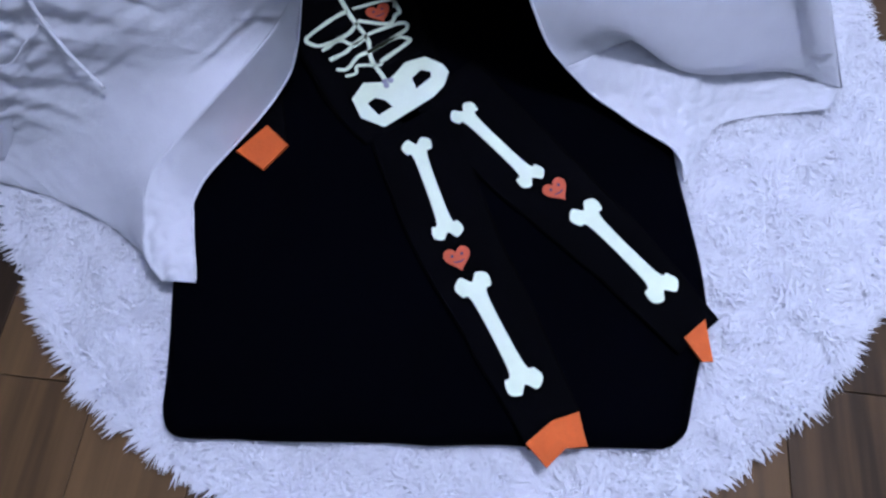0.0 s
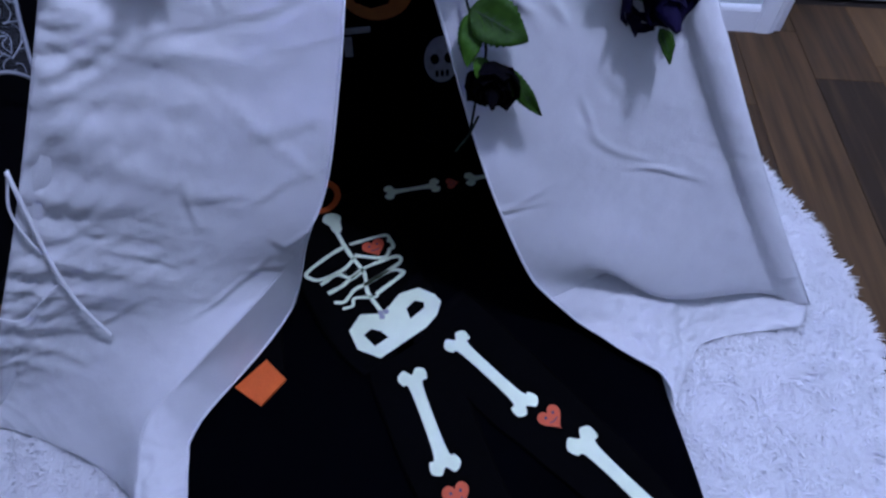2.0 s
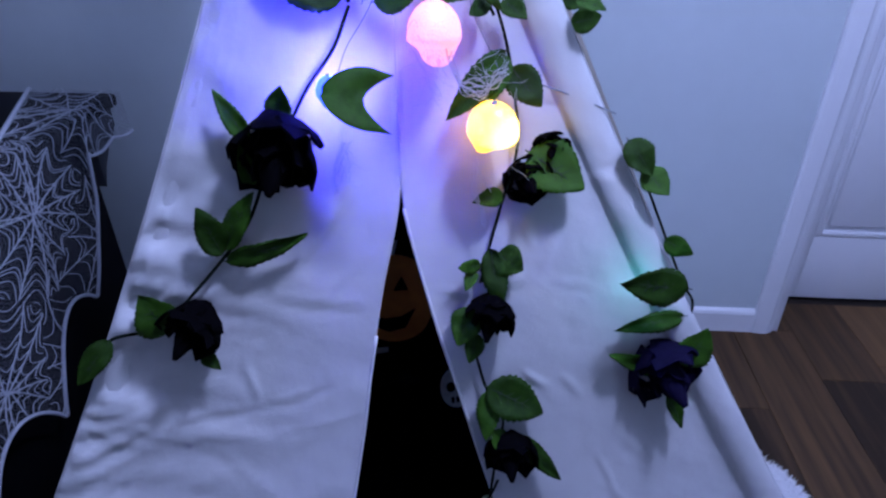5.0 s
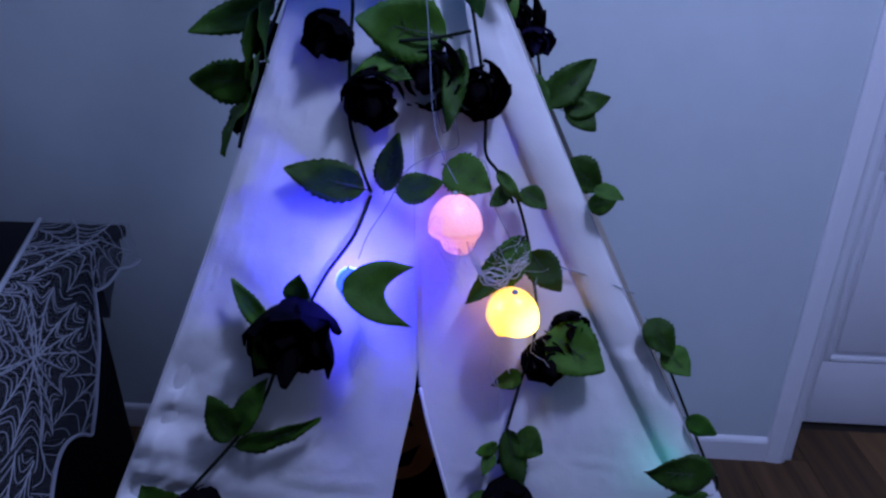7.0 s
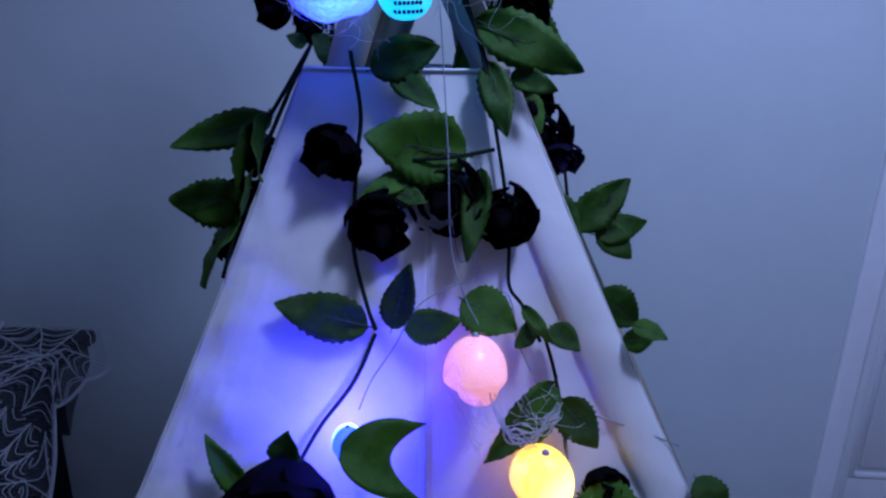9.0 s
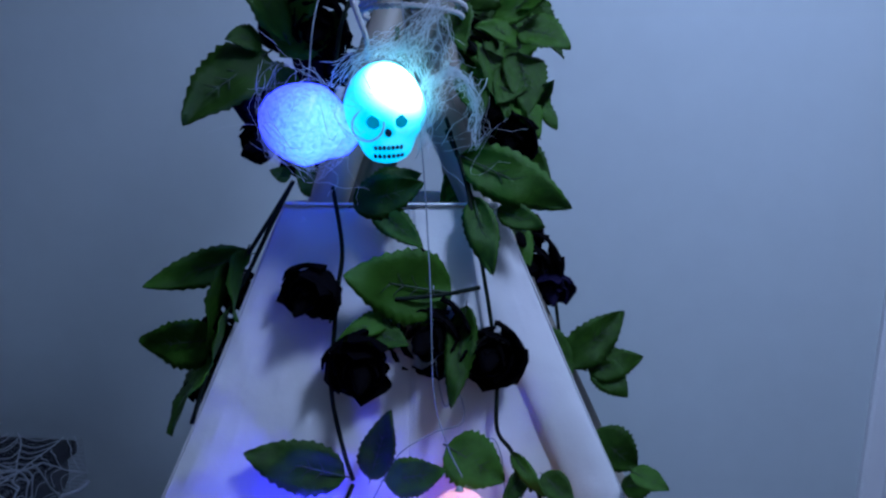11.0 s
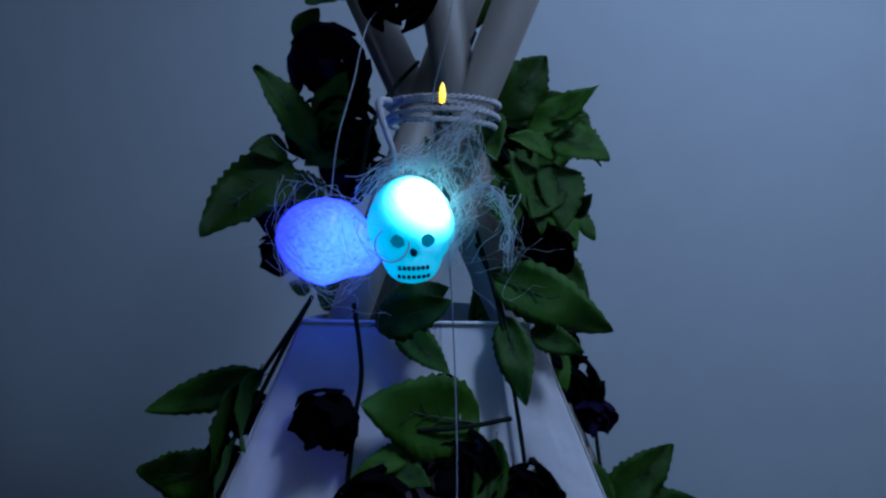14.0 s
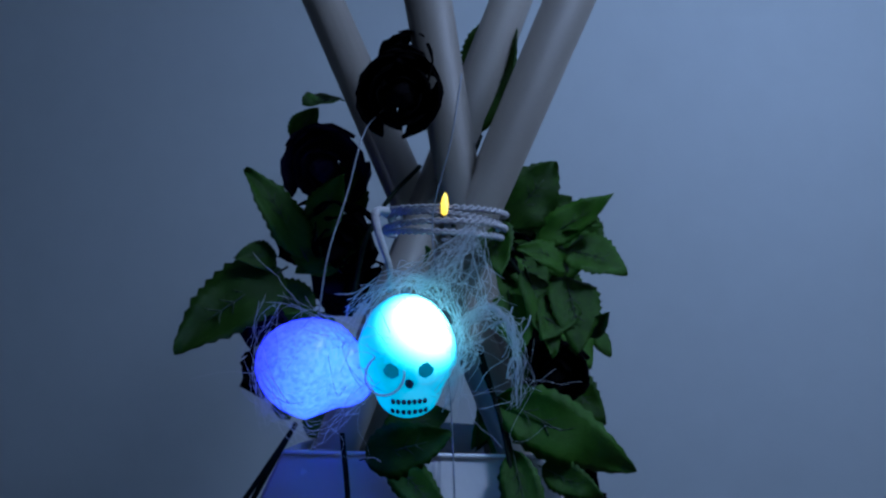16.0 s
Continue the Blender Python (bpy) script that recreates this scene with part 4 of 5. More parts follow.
def petal_mesh(mat, seed, open_):
    r = random.Random(seed)
    n = 7
    verts, faces = [], []
    for j in range(n):
        v = j / (n - 1)
        for i in range(n):
            u = 2 * i / (n - 1) - 1
            w = 0.62 * (0.35 + 0.9 * v - 0.35 * v * v)
            a = u * w * 1.7
            rad = 0.26 + open_ * math.sin(2.0 * v) + 0.06 * r.uniform(-1, 1) * v
            curl = 0.22 * open_ * max(0, v - 0.6) * 6
            verts.append((rad * math.sin(a) * 1.15, -rad * math.cos(a) - curl * 0.3, v * 0.85 - curl * 0.34 - 0.16 * u * u * v + 0.06 * r.uniform(-1, 1) * v + (0.16 * r.uniform(-1, 0.6) if j == n - 1 else 0)))
    faces = [(j * n + i, j * n + i + 1, (j + 1) * n + i + 1, (j + 1) * n + i) for j in range(n - 1) for i in range(n - 1)]
    k = len(verts)
    verts += [(x * 0.96, y * 0.96 + 0.012, z) for x, y, z in verts]
    faces += [tuple(q + k for q in f[::-1]) for f in faces]
    rim = list(range(n)) + [j * n + n - 1 for j in range(1, n)] + [n * n - 2 - i for i in range(n - 1)] + [j * n for j in range(n - 2, 0, -1)]
    faces += [(rim[i], rim[(i + 1) % len(rim)], rim[(i + 1) % len(rim)] + k, rim[i] + k) for i in range(len(rim))]
    return mesh_of("petal", verts, faces, mat)


PETALS = {c: [petal_mesh(m, k, o) for k, o in enumerate((0.14, 0.28, 0.42, 0.58))] for c, m in (("black", BLACKROSE), ("purple", PURPLEROSE))}


def bud_mesh(mat):
    verts, faces = [], []
    for j in range(8):
        v = j / 7
        rr = 0.30 * math.sin(math.pi * (0.15 + 0.8 * v)) + 0.03
        for i in range(12):
            a = 2 * math.pi * i / 12 + v * 1.2
            k = 1 + 0.14 * math.sin(3 * a + v * 5)
            verts.append((rr * k * math.cos(a), rr * k * math.sin(a), v * 0.9))
        if j:
            o = (j - 1) * 12
            faces += [(o + i, o + (i + 1) % 12, o + 12 + (i + 1) % 12, o + 12 + i) for i in range(12)]
    faces.append(tuple(range(len(verts) - 12, len(verts))))
    return mesh_of("rose", verts, faces, mat)


BUDS = {"black": bud_mesh(BLACKROSE), "purple": bud_mesh(PURPLEROSE)}
pick = random.Random(12)


def garland(where):
    return thing("rose_garland", "dark cloth roses and green leaves on a vine " + where, "garland", "rose garlands on the tent")


def stem(g, pts, r=0.0020):
    obj("stem", mesh_of("stem", *tube(pts, r, 6, 9 * len(pts)), STEM), g, "dark plastic vine")


def leaf(g, a, b, width, tone=0, facing=None):
    """A leaf from its stalk at a to its tip at b."""
    a, b = Vector(a), Vector(b)
    d = b - a
    length = d.length
    y = d.normalized()
    face = (Vector(facing or -NORMAL) + Vector((pick.uniform(-0.45, 0.45), pick.uniform(-0.2, 0.2), pick.uniform(-0.15, 0.5)))).normalized()
    x = y.cross(face).normalized()
    z = x.cross(y)
    m = Matrix((x, y, z)).transposed().to_4x4()
    m.translation = a
    wide = max(width, 0.25 * length) / 0.82
    ob = obj("leaf", FORKED if tone == 2 else pick.choice(LEAVES), g, m=m @ Matrix.Diagonal((wide, length * 1.03, length * 0.9, 1)))
    if tone != 2:
        obj("vein", VEINS, ob)


def rose(g, c, r, colour):
    """A cloth rose: a bud, and three rings of curled petals."""
    c = Vector(c)
    axis = Vector((pick.uniform(-0.35, 0.35), pick.uniform(-1.0, -0.75), pick.uniform(-0.55, 0.0))).normalized()
    q = axis.to_track_quat("Z", "Y").to_matrix().to_4x4()
    m = Matrix.Translation(c - axis * r * 0.75) @ q @ pose(0, 0, 0, 0, 0, pick.uniform(0, 360)) @ Matrix.Diagonal((0.92 * r, 0.92 * r, r * 1.8, 1))
    bud = obj("rose", BUDS[colour], g, ("dusky purple" if colour == "purple" else "near-black") + " cloth rose", m)
    for k in range(14):
        level = 0 if k < 3 else 1 if k < 6 else 2 if k < 10 else 3
        s = (0.72, 0.86, 1.0, 1.12)[level]
        obj("petal", PETALS[colour][level], bud, m=pose(0, 0, -0.05 * level, pick.uniform(-8, 8), 0, k * 137.5 + pick.uniform(-12, 12)) @ Matrix.Diagonal((s, s, s * (1.0 - 0.07 * level), 1)))


def forked_leaf():
    """A leaf folded at its end, so that two corners stand out."""
    verts, faces = [], []
    n, m = 14, 5
    for i in range(n + 1):
        u = i / n
        w = 0.5 * min(1, math.sin(math.pi * min(0.60, u * 0.75 + 0.012)) ** 0.5)
        for k in range(-m, m + 1):
            v = k / m
            verts.append((v * w, u * (0.60 + (0.46 if v > 0 else 0.40) * abs(v) ** 1.8), 0.10 * abs(v) - 0.28 * u * u * abs(v) + 0.05 * math.sin(5 * u + 2 * v)))
    q = 2 * m + 1
    faces = [(i * q + k, i * q + k + 1, i * q + k + q + 1, i * q + k + q) for i in range(n) for k in range(2 * m)]
    top = len(verts)
    verts += [(x, y, z - 0.012) for x, y, z in verts]
    faces += [tuple(c + top for c in f[::-1]) for f in faces]
    rim = list(range(q)) + [i * q + q - 1 for i in range(1, n)] + [n * q + q - 1 - k for k in range(q)] + [i * q for i in range(n - 1, 0, -1)]
    faces += [(rim[(i + 1) % len(rim)], rim[i], rim[i] + top, rim[(i + 1) % len(rim)] + top) for i in range(len(rim))]
    return mesh_of("leaf", verts, faces, LEAF)


FORKED = forked_leaf()

g = garland("under blue light")
stem(g, [(0.005, 0.901, 1.389), (0.016, 0.889, 1.335), (0.014, 0.878, 1.295), (0.013, 0.865, 1.247), (0.014, 0.855, 1.209), (0.027, 0.845, 1.161), (0.036, 0.841, 1.137)])
stem(g, [(0.036, 0.840, 1.134), (0.018, 0.824, 1.092), (-0.011, 0.807, 1.053), (-0.031, 0.793, 1.018), (-0.062, 0.770, 0.961), (-0.085, 0.750, 0.908), (-0.120, 0.730, 0.864), (-0.162, 0.708, 0.820), (-0.191, 0.694, 0.791), (-0.248, 0.678, 0.783), (-0.274, 0.665, 0.757)])

leaf(g, (-0.077, 0.774, 1.001), (-0.101, 0.763, 1.059), 0.021)
leaf(g, (-0.045, 0.787, 1.020), (-0.033, 0.780, 1.061), 0.028)
leaf(g, (-0.076, 0.761, 0.951), (-0.079, 0.753, 1.001), 0.02)
leaf(g, (-0.115, 0.731, 0.875), (-0.130, 0.724, 0.939), 0.032)
leaf(g, (-0.111, 0.734, 0.882), (-0.073, 0.740, 0.950), 0.03)
leaf(g, (-0.112, 0.730, 0.867), (-0.018, 0.738, 0.895), 0.026)
leaf(g, (-0.184, 0.690, 0.784), (-0.199, 0.681, 0.842), 0.046)
leaf(g, (-0.149, 0.692, 0.759), (-0.123, 0.674, 0.748), 0.019)
leaf(g, (-0.250, 0.675, 0.784), (-0.280, 0.636, 0.746), 0.028)
rose(g, (-0.043, 0.757, 0.985), 0.054, "black")
rose(g, (-0.152, 0.680, 0.796), 0.041, "black")
leaf(g, (0.019, 0.753, 1.064), (0.088, 0.760, 1.054), 0.054, 2)
leaf(g, (0.051, 0.841, 1.139), (0.068, 0.841, 1.203), 0.028)
leaf(g, (0.063, 0.844, 1.137), (0.115, 0.839, 1.151), 0.032)
leaf(g, (0.024, 0.898, 1.372), (0.086, 0.897, 1.394), 0.036)
leaf(g, (0.041, 0.902, 1.374), (0.089, 0.883, 1.339), 0.026)
leaf(g, (0.029, 0.840, 1.141), (-0.050, 0.818, 1.169), 0.042)
rose(g, (-0.006, 0.862, 1.296), 0.030, "black")
rose(g, (0.040, 0.854, 1.236), 0.035, "black")
g = garland("by the opening")
stem(g, [(0.104, 0.939, 1.442), (0.127, 0.930, 1.391), (0.140, 0.917, 1.329), (0.153, 0.902, 1.263), (0.159, 0.890, 1.213), (0.161, 0.880, 1.173), (0.175, 0.878, 1.153), (0.194, 0.873, 1.118)])
stem(g, [(0.194, 0.877, 1.134), (0.208, 0.870, 1.093), (0.219, 0.859, 1.044), (0.227, 0.842, 0.973), (0.209, 0.818, 0.900), (0.199, 0.805, 0.859), (0.188, 0.789, 0.809)])
stem(g, [(0.183, 0.763, 0.718), (0.201, 0.751, 0.660), (0.224, 0.745, 0.615), (0.218, 0.730, 0.564), (0.211, 0.711, 0.500)])
stem(g, [(0.221, 0.718, 0.519), (0.209, 0.708, 0.492), (0.191, 0.697, 0.468)])
stem(g, [(0.141, 0.891, 1.303), (0.106, 0.881, 1.297), (0.067, 0.871, 1.294)])
leaf(g, (0.209, 0.863, 1.081), (0.149, 0.811, 1.019), 0.035)
leaf(g, (0.209, 0.863, 1.078), (0.182, 0.821, 1.027), 0.031)
leaf(g, (0.216, 0.860, 1.063), (0.251, 0.837, 1.026), 0.038)
leaf(g, (0.186, 0.872, 1.135), (0.168, 0.844, 1.124), 0.02)
leaf(g, (0.203, 0.876, 1.134), (0.230, 0.857, 1.118), 0.024)
leaf(g, (0.241, 0.840, 0.967), (0.307, 0.824, 0.928), 0.061)
leaf(g, (0.212, 0.820, 0.919), (0.180, 0.793, 0.923), 0.022)
leaf(g, (0.187, 0.792, 0.833), (0.161, 0.767, 0.844), 0.018)
leaf(g, (0.180, 0.788, 0.827), (0.171, 0.762, 0.817), 0.016)
leaf(g, (0.199, 0.800, 0.854), (0.214, 0.765, 0.788), 0.031)
leaf(g, (0.208, 0.800, 0.846), (0.239, 0.783, 0.834), 0.04)
leaf(g, (0.178, 0.775, 0.779), (0.163, 0.741, 0.745), 0.038)
leaf(g, (0.186, 0.767, 0.744), (0.178, 0.738, 0.719), 0.024)
leaf(g, (0.201, 0.750, 0.666), (0.278, 0.738, 0.634), 0.055)
leaf(g, (0.206, 0.750, 0.662), (0.202, 0.713, 0.607), 0.031)
leaf(g, (0.245, 0.740, 0.589), (0.308, 0.717, 0.528), 0.025)
leaf(g, (0.225, 0.738, 0.601), (0.218, 0.711, 0.586), 0.032)
rose(g, (0.242, 0.827, 0.936), 0.033, "black")
rose(g, (0.268, 0.852, 0.968), 0.025, "black")
rose(g, (0.202, 0.758, 0.773), 0.035, "black")
rose(g, (0.237, 0.712, 0.573), 0.039, "black")
leaf(g, (0.119, 0.928, 1.419), (0.219, 0.918, 1.375), 0.046)
leaf(g, (0.132, 0.921, 1.381), (0.152, 0.887, 1.317), 0.029)
leaf(g, (0.154, 0.923, 1.370), (0.197, 0.908, 1.357), 0.023)
leaf(g, (0.116, 0.894, 1.296), (0.027, 0.857, 1.316), 0.063)
leaf(g, (0.038, 0.868, 1.270), (0.081, 0.854, 1.258), 0.025)
leaf(g, (0.062, 0.876, 1.277), (0.024, 0.842, 1.265), 0.02)
leaf(g, (0.129, 0.894, 1.285), (0.120, 0.850, 1.207), 0.026)
leaf(g, (0.116, 0.859, 1.165), (0.167, 0.844, 1.144), 0.046)
leaf(g, (0.174, 0.870, 1.157), (0.203, 0.848, 1.128), 0.014)
rose(g, (0.152, 0.880, 1.243), 0.035, "black")
rose(g, (0.096, 0.880, 1.257), 0.040, "black")
rose(g, (0.085, 0.895, 1.328), 0.009, "black")
g = garland("with purple flower")
stem(g, [(0.371, 0.880, 0.962), (0.410, 0.868, 0.881), (0.457, 0.853, 0.782), (0.478, 0.847, 0.745), (0.464, 0.830, 0.693), (0.454, 0.816, 0.648)])
leaf(g, (0.363, 0.871, 0.973), (0.394, 0.848, 0.939), 0.037)
leaf(g, (0.387, 0.867, 0.936), (0.417, 0.846, 0.912), 0.036)
leaf(g, (0.424, 0.851, 0.844), (0.458, 0.835, 0.834), 0.026)
leaf(g, (0.464, 0.831, 0.737), (0.374, 0.790, 0.741), 0.013)
leaf(g, (0.469, 0.814, 0.666), (0.496, 0.814, 0.722), 0.049)
leaf(g, (0.442, 0.806, 0.661), (0.362, 0.778, 0.707), 0.016)
leaf(g, (0.455, 0.798, 0.621), (0.479, 0.773, 0.586), 0.019)
leaf(g, (0.287, 0.895, 1.131), (0.318, 0.880, 1.125), 0.024)
rose(g, (0.446, 0.792, 0.664), 0.055, "purple")
leaf(g, (0.446, 0.789, 0.811), (0.360, 0.765, 0.832), 0.045)
g = garland("behind the pole")
stem(g, [(-0.033, 0.906, 1.393), (-0.050, 0.891, 1.353), (-0.066, 0.877, 1.313), (-0.083, 0.862, 1.275), (-0.104, 0.833, 1.186)])
stem(g, [(-0.032, 0.894, 1.389), (-0.051, 0.881, 1.354), (-0.064, 0.871, 1.330)])
leaf(g, (-0.065, 0.881, 1.328), (-0.145, 0.845, 1.304), 0.031, facing=(-0.85, -0.55, -0.35))
leaf(g, (-0.071, 0.879, 1.326), (-0.101, 0.843, 1.258), 0.047, facing=(-0.85, -0.55, -0.35))
leaf(g, (-0.088, 0.856, 1.256), (-0.145, 0.831, 1.254), 0.046, facing=(-0.85, -0.55, -0.35))
leaf(g, (-0.092, 0.850, 1.237), (-0.123, 0.819, 1.187), 0.047, facing=(-0.85, -0.55, -0.35))
leaf(g, (-0.068, 0.882, 1.333), (-0.079, 0.853, 1.277), 0.043, facing=(-0.85, -0.55, -0.35))
leaf(g, (-0.079, 0.866, 1.284), (-0.089, 0.838, 1.231), 0.043, facing=(-0.85, -0.55, -0.35))
rose(g, (-0.091, 0.873, 1.245), 0.03, "black")
rose(g, (-0.077, 0.889, 1.289), 0.025, "black")
rose(g, (-0.100, 0.861, 1.206), 0.023, "black")
g = garland("in the shade")
stem(g, [(0.155, 0.973, 1.360), (0.185, 0.976, 1.343), (0.212, 0.969, 1.293), (0.222, 0.958, 1.243)])
leaf(g, (0.201, 0.945, 1.252), (0.233, 0.931, 1.212), 0.027)
leaf(g, (0.227, 0.941, 1.216), (0.285, 0.958, 1.267), 0.038)
leaf(g, (0.250, 0.945, 1.210), (0.303, 0.951, 1.224), 0.03)
leaf(g, (0.256, 0.949, 1.218), (0.288, 0.937, 1.188), 0.03)
leaf(g, (0.257, 0.931, 1.151), (0.300, 0.922, 1.119), 0.043)
leaf(g, (0.286, 0.923, 1.099), (0.322, 0.924, 1.107), 0.028)
rose(g, (0.192, 0.978, 1.308), 0.037, "black")
rose(g, (0.214, 0.972, 1.284), 0.025, "purple")
rose(g, (0.174, 0.984, 1.338), 0.033, "black")
g = garland("with purple blooms")
leaf(g, (-0.066, 0.940, 1.510), (-0.121, 0.879, 1.451), 0.055)
leaf(g, (-0.072, 0.942, 1.521), (-0.088, 0.906, 1.520), 0.025)
leaf(g, (-0.049, 0.947, 1.523), (-0.092, 0.925, 1.595), 0.036)
leaf(g, (-0.041, 0.990, 1.674), (-0.060, 0.949, 1.655), 0.028)
leaf(g, (-0.043, 0.954, 1.540), (-0.022, 0.941, 1.592), 0.034)
leaf(g, (0.026, 0.964, 1.519), (0.058, 0.944, 1.533), 0.029)
stem(g, [(0.046, 0.949, 1.603), (0.024, 0.936, 1.573), (0.010, 0.923, 1.539), (0.006, 0.913, 1.502), (0.005, 0.905, 1.476)])
leaf(g, (-0.026, 0.971, 1.513), (-0.076, 0.959, 1.550), 0.036)
leaf(g, (-0.020, 0.981, 1.544), (-0.056, 0.953, 1.511), 0.033)
leaf(g, (-0.041, 0.960, 1.482), (-0.093, 0.939, 1.489), 0.035)
leaf(g, (-0.013, 0.989, 1.566), (-0.046, 0.983, 1.611), 0.031)
leaf(g, (-0.083, 0.991, 1.633), (-0.064, 0.993, 1.667), 0.025)
leaf(g, (-0.018, 0.958, 1.454), (-0.063, 0.941, 1.472), 0.029)
rose(g, (-0.068, 0.980, 1.542), 0.026, "black")
rose(g, (-0.004, 0.985, 1.504), 0.024, "black")
rose(g, (-0.041, 0.960, 1.601), 0.04, "purple")
rose(g, (-0.023, 0.957, 1.536), 0.036, "black")
rose(g, (-0.075, 0.936, 1.462), 0.025, "purple")
rose(g, (-0.073, 0.927, 1.426), 0.022, "black")
rose(g, (0.040, 0.884, 1.642), 0.034, "black")
rose(g, (0.040, 0.896, 1.672), 0.024, "black")
rose(g, (-0.040, 0.941, 1.413), 0.022, "black")
g = garland("with large leaves")
leaf(g, (0.088, 0.983, 1.690), (0.102, 0.975, 1.746), 0.038)
leaf(g, (0.091, 0.969, 1.637), (0.122, 0.974, 1.727), 0.032)
leaf(g, (0.119, 0.954, 1.555), (0.159, 0.951, 1.608), 0.047)
leaf(g, (0.108, 0.952, 1.559), (0.118, 0.916, 1.513), 0.028)
leaf(g, (0.145, 0.956, 1.540), (0.204, 0.954, 1.582), 0.027)
leaf(g, (0.169, 0.961, 1.538), (0.215, 0.942, 1.525), 0.039)
leaf(g, (0.173, 0.958, 1.524), (0.134, 0.926, 1.537), 0.026)
leaf(g, (0.169, 0.955, 1.515), (0.181, 0.917, 1.463), 0.039)
leaf(g, (0.137, 0.948, 1.518), (0.162, 0.911, 1.458), 0.034)
leaf(g, (0.187, 0.946, 1.468), (0.201, 0.928, 1.487), 0.014)
leaf(g, (0.124, 0.940, 1.499), (0.135, 0.905, 1.457), 0.031)
leaf(g, (0.159, 0.964, 1.557), (0.194, 0.946, 1.561), 0.019)
leaf(g, (0.169, 0.951, 1.501), (0.151, 0.911, 1.466), 0.031)
stem(g, [(0.094, 0.969, 1.635), (0.079, 0.950, 1.577), (0.077, 0.940, 1.543)])
stem(g, [(0.106, 0.991, 1.549), (0.137, 0.988, 1.510), (0.153, 0.984, 1.481)])
stem(g, [(0.104, 0.933, 1.453), (0.124, 0.923, 1.396), (0.135, 0.913, 1.349)])
rose(g, (0.123, 1.032, 1.527), 0.032, "black")
rose(g, (0.180, 1.033, 1.482), 0.027, "black")
rose(g, (0.113, 1.022, 1.458), 0.021, "black")
rose(g, (0.156, 1.019, 1.409), 0.027, "black")
leaf(g, (0.117, 1.046, 1.605), (0.094, 1.010, 1.550), 0.032)
leaf(g, (0.135, 1.040, 1.566), (0.177, 1.042, 1.594), 0.033)
leaf(g, (0.152, 1.034, 1.528), (0.199, 1.034, 1.546), 0.036)
leaf(g, (0.148, 1.026, 1.501), (0.194, 1.015, 1.483), 0.037)
leaf(g, (0.120, 1.032, 1.548), (0.153, 1.011, 1.501), 0.042)
leaf(g, (0.110, 1.026, 1.537), (0.138, 1.000, 1.475), 0.036)
leaf(g, (0.169, 1.025, 1.481), (0.199, 1.006, 1.443), 0.031)
leaf(g, (0.126, 1.033, 1.430), (0.104, 0.985, 1.369), 0.031)
leaf(g, (0.128, 1.032, 1.423), (0.116, 0.986, 1.362), 0.037)
leaf(g, (0.141, 1.059, 1.513), (0.124, 1.009, 1.441), 0.032)
leaf(g, (0.120, 1.077, 1.599), (0.115, 1.031, 1.533), 0.047)
leaf(g, (0.132, 1.076, 1.583), (0.123, 1.025, 1.500), 0.033)
leaf(g, (0.154, 1.068, 1.535), (0.184, 1.035, 1.483), 0.043)
leaf(g, (0.145, 1.053, 1.486), (0.199, 1.029, 1.447), 0.033)
leaf(g, (0.113, 1.031, 1.432), (0.128, 0.994, 1.383), 0.044)
leaf(g, (0.153, 1.051, 1.472), (0.198, 1.026, 1.437), 0.037)
leaf(g, (0.173, 1.085, 1.581), (0.207, 1.055, 1.538), 0.044)
leaf(g, (0.164, 1.043, 1.433), (0.211, 1.017, 1.393), 0.034)
leaf(g, (0.117, 1.051, 1.506), (0.133, 1.015, 1.457), 0.045)
leaf(g, (0.147, 1.051, 1.476), (0.136, 1.007, 1.422), 0.031)
leaf(g, (0.130, 1.068, 1.554), (0.140, 1.027, 1.492), 0.045)
leaf(g, (0.175, 1.083, 1.574), (0.179, 1.042, 1.515), 0.043)
leaf(g, (0.182, 1.084, 1.569), (0.220, 1.053, 1.522), 0.033)
leaf(g, (0.165, 1.073, 1.542), (0.148, 1.025, 1.480), 0.035)
leaf(g, (0.137, 1.061, 1.522), (0.147, 1.018, 1.455), 0.036)
leaf(g, (0.109, 1.071, 1.586), (0.088, 1.022, 1.521), 0.038)
leaf(g, (0.170, 1.066, 1.513), (0.215, 1.033, 1.448), 0.033)
leaf(g, (0.103, 1.067, 1.576), (0.111, 1.024, 1.506), 0.044)
leaf(g, (0.136, 1.035, 1.429), (0.099, 0.985, 1.372), 0.033)
rose(g, (0.125, 1.062, 1.540), 0.03, "black")
rose(g, (0.149, 1.053, 1.485), 0.032, "black")
rose(g, (0.169, 1.046, 1.439), 0.028, "black")
rose(g, (0.120, 1.076, 1.597), 0.029, "black")
rose(g, (0.176, 1.016, 1.322), 0.024, "black")
leaf(g, (-0.045, 0.935, 1.394), (-0.060, 0.923, 1.401), 0.014)
leaf(g, (0.026, 0.947, 1.376), (0.077, 0.956, 1.402), 0.034)
leaf(g, (-0.016, 0.939, 1.381), (-0.035, 0.929, 1.403), 0.028)
leaf(g, (0.170, 0.975, 1.353), (0.188, 0.957, 1.311), 0.026)
leaf(g, (-0.046, 0.969, 1.519), (-0.004, 0.979, 1.559), 0.041)
rose(g, (-0.019, 0.949, 1.384), 0.02, "black")
rose(g, (-0.054, 0.995, 1.545), 0.037, "black")
rose(g, (-0.029, 0.989, 1.500), 0.03, "purple")
rose(g, (0.167, 1.007, 1.434), 0.032, "black")
rose(g, (0.149, 1.020, 1.460), 0.029, "black")
rose(g, (0.138, 1.036, 1.490), 0.027, "black")


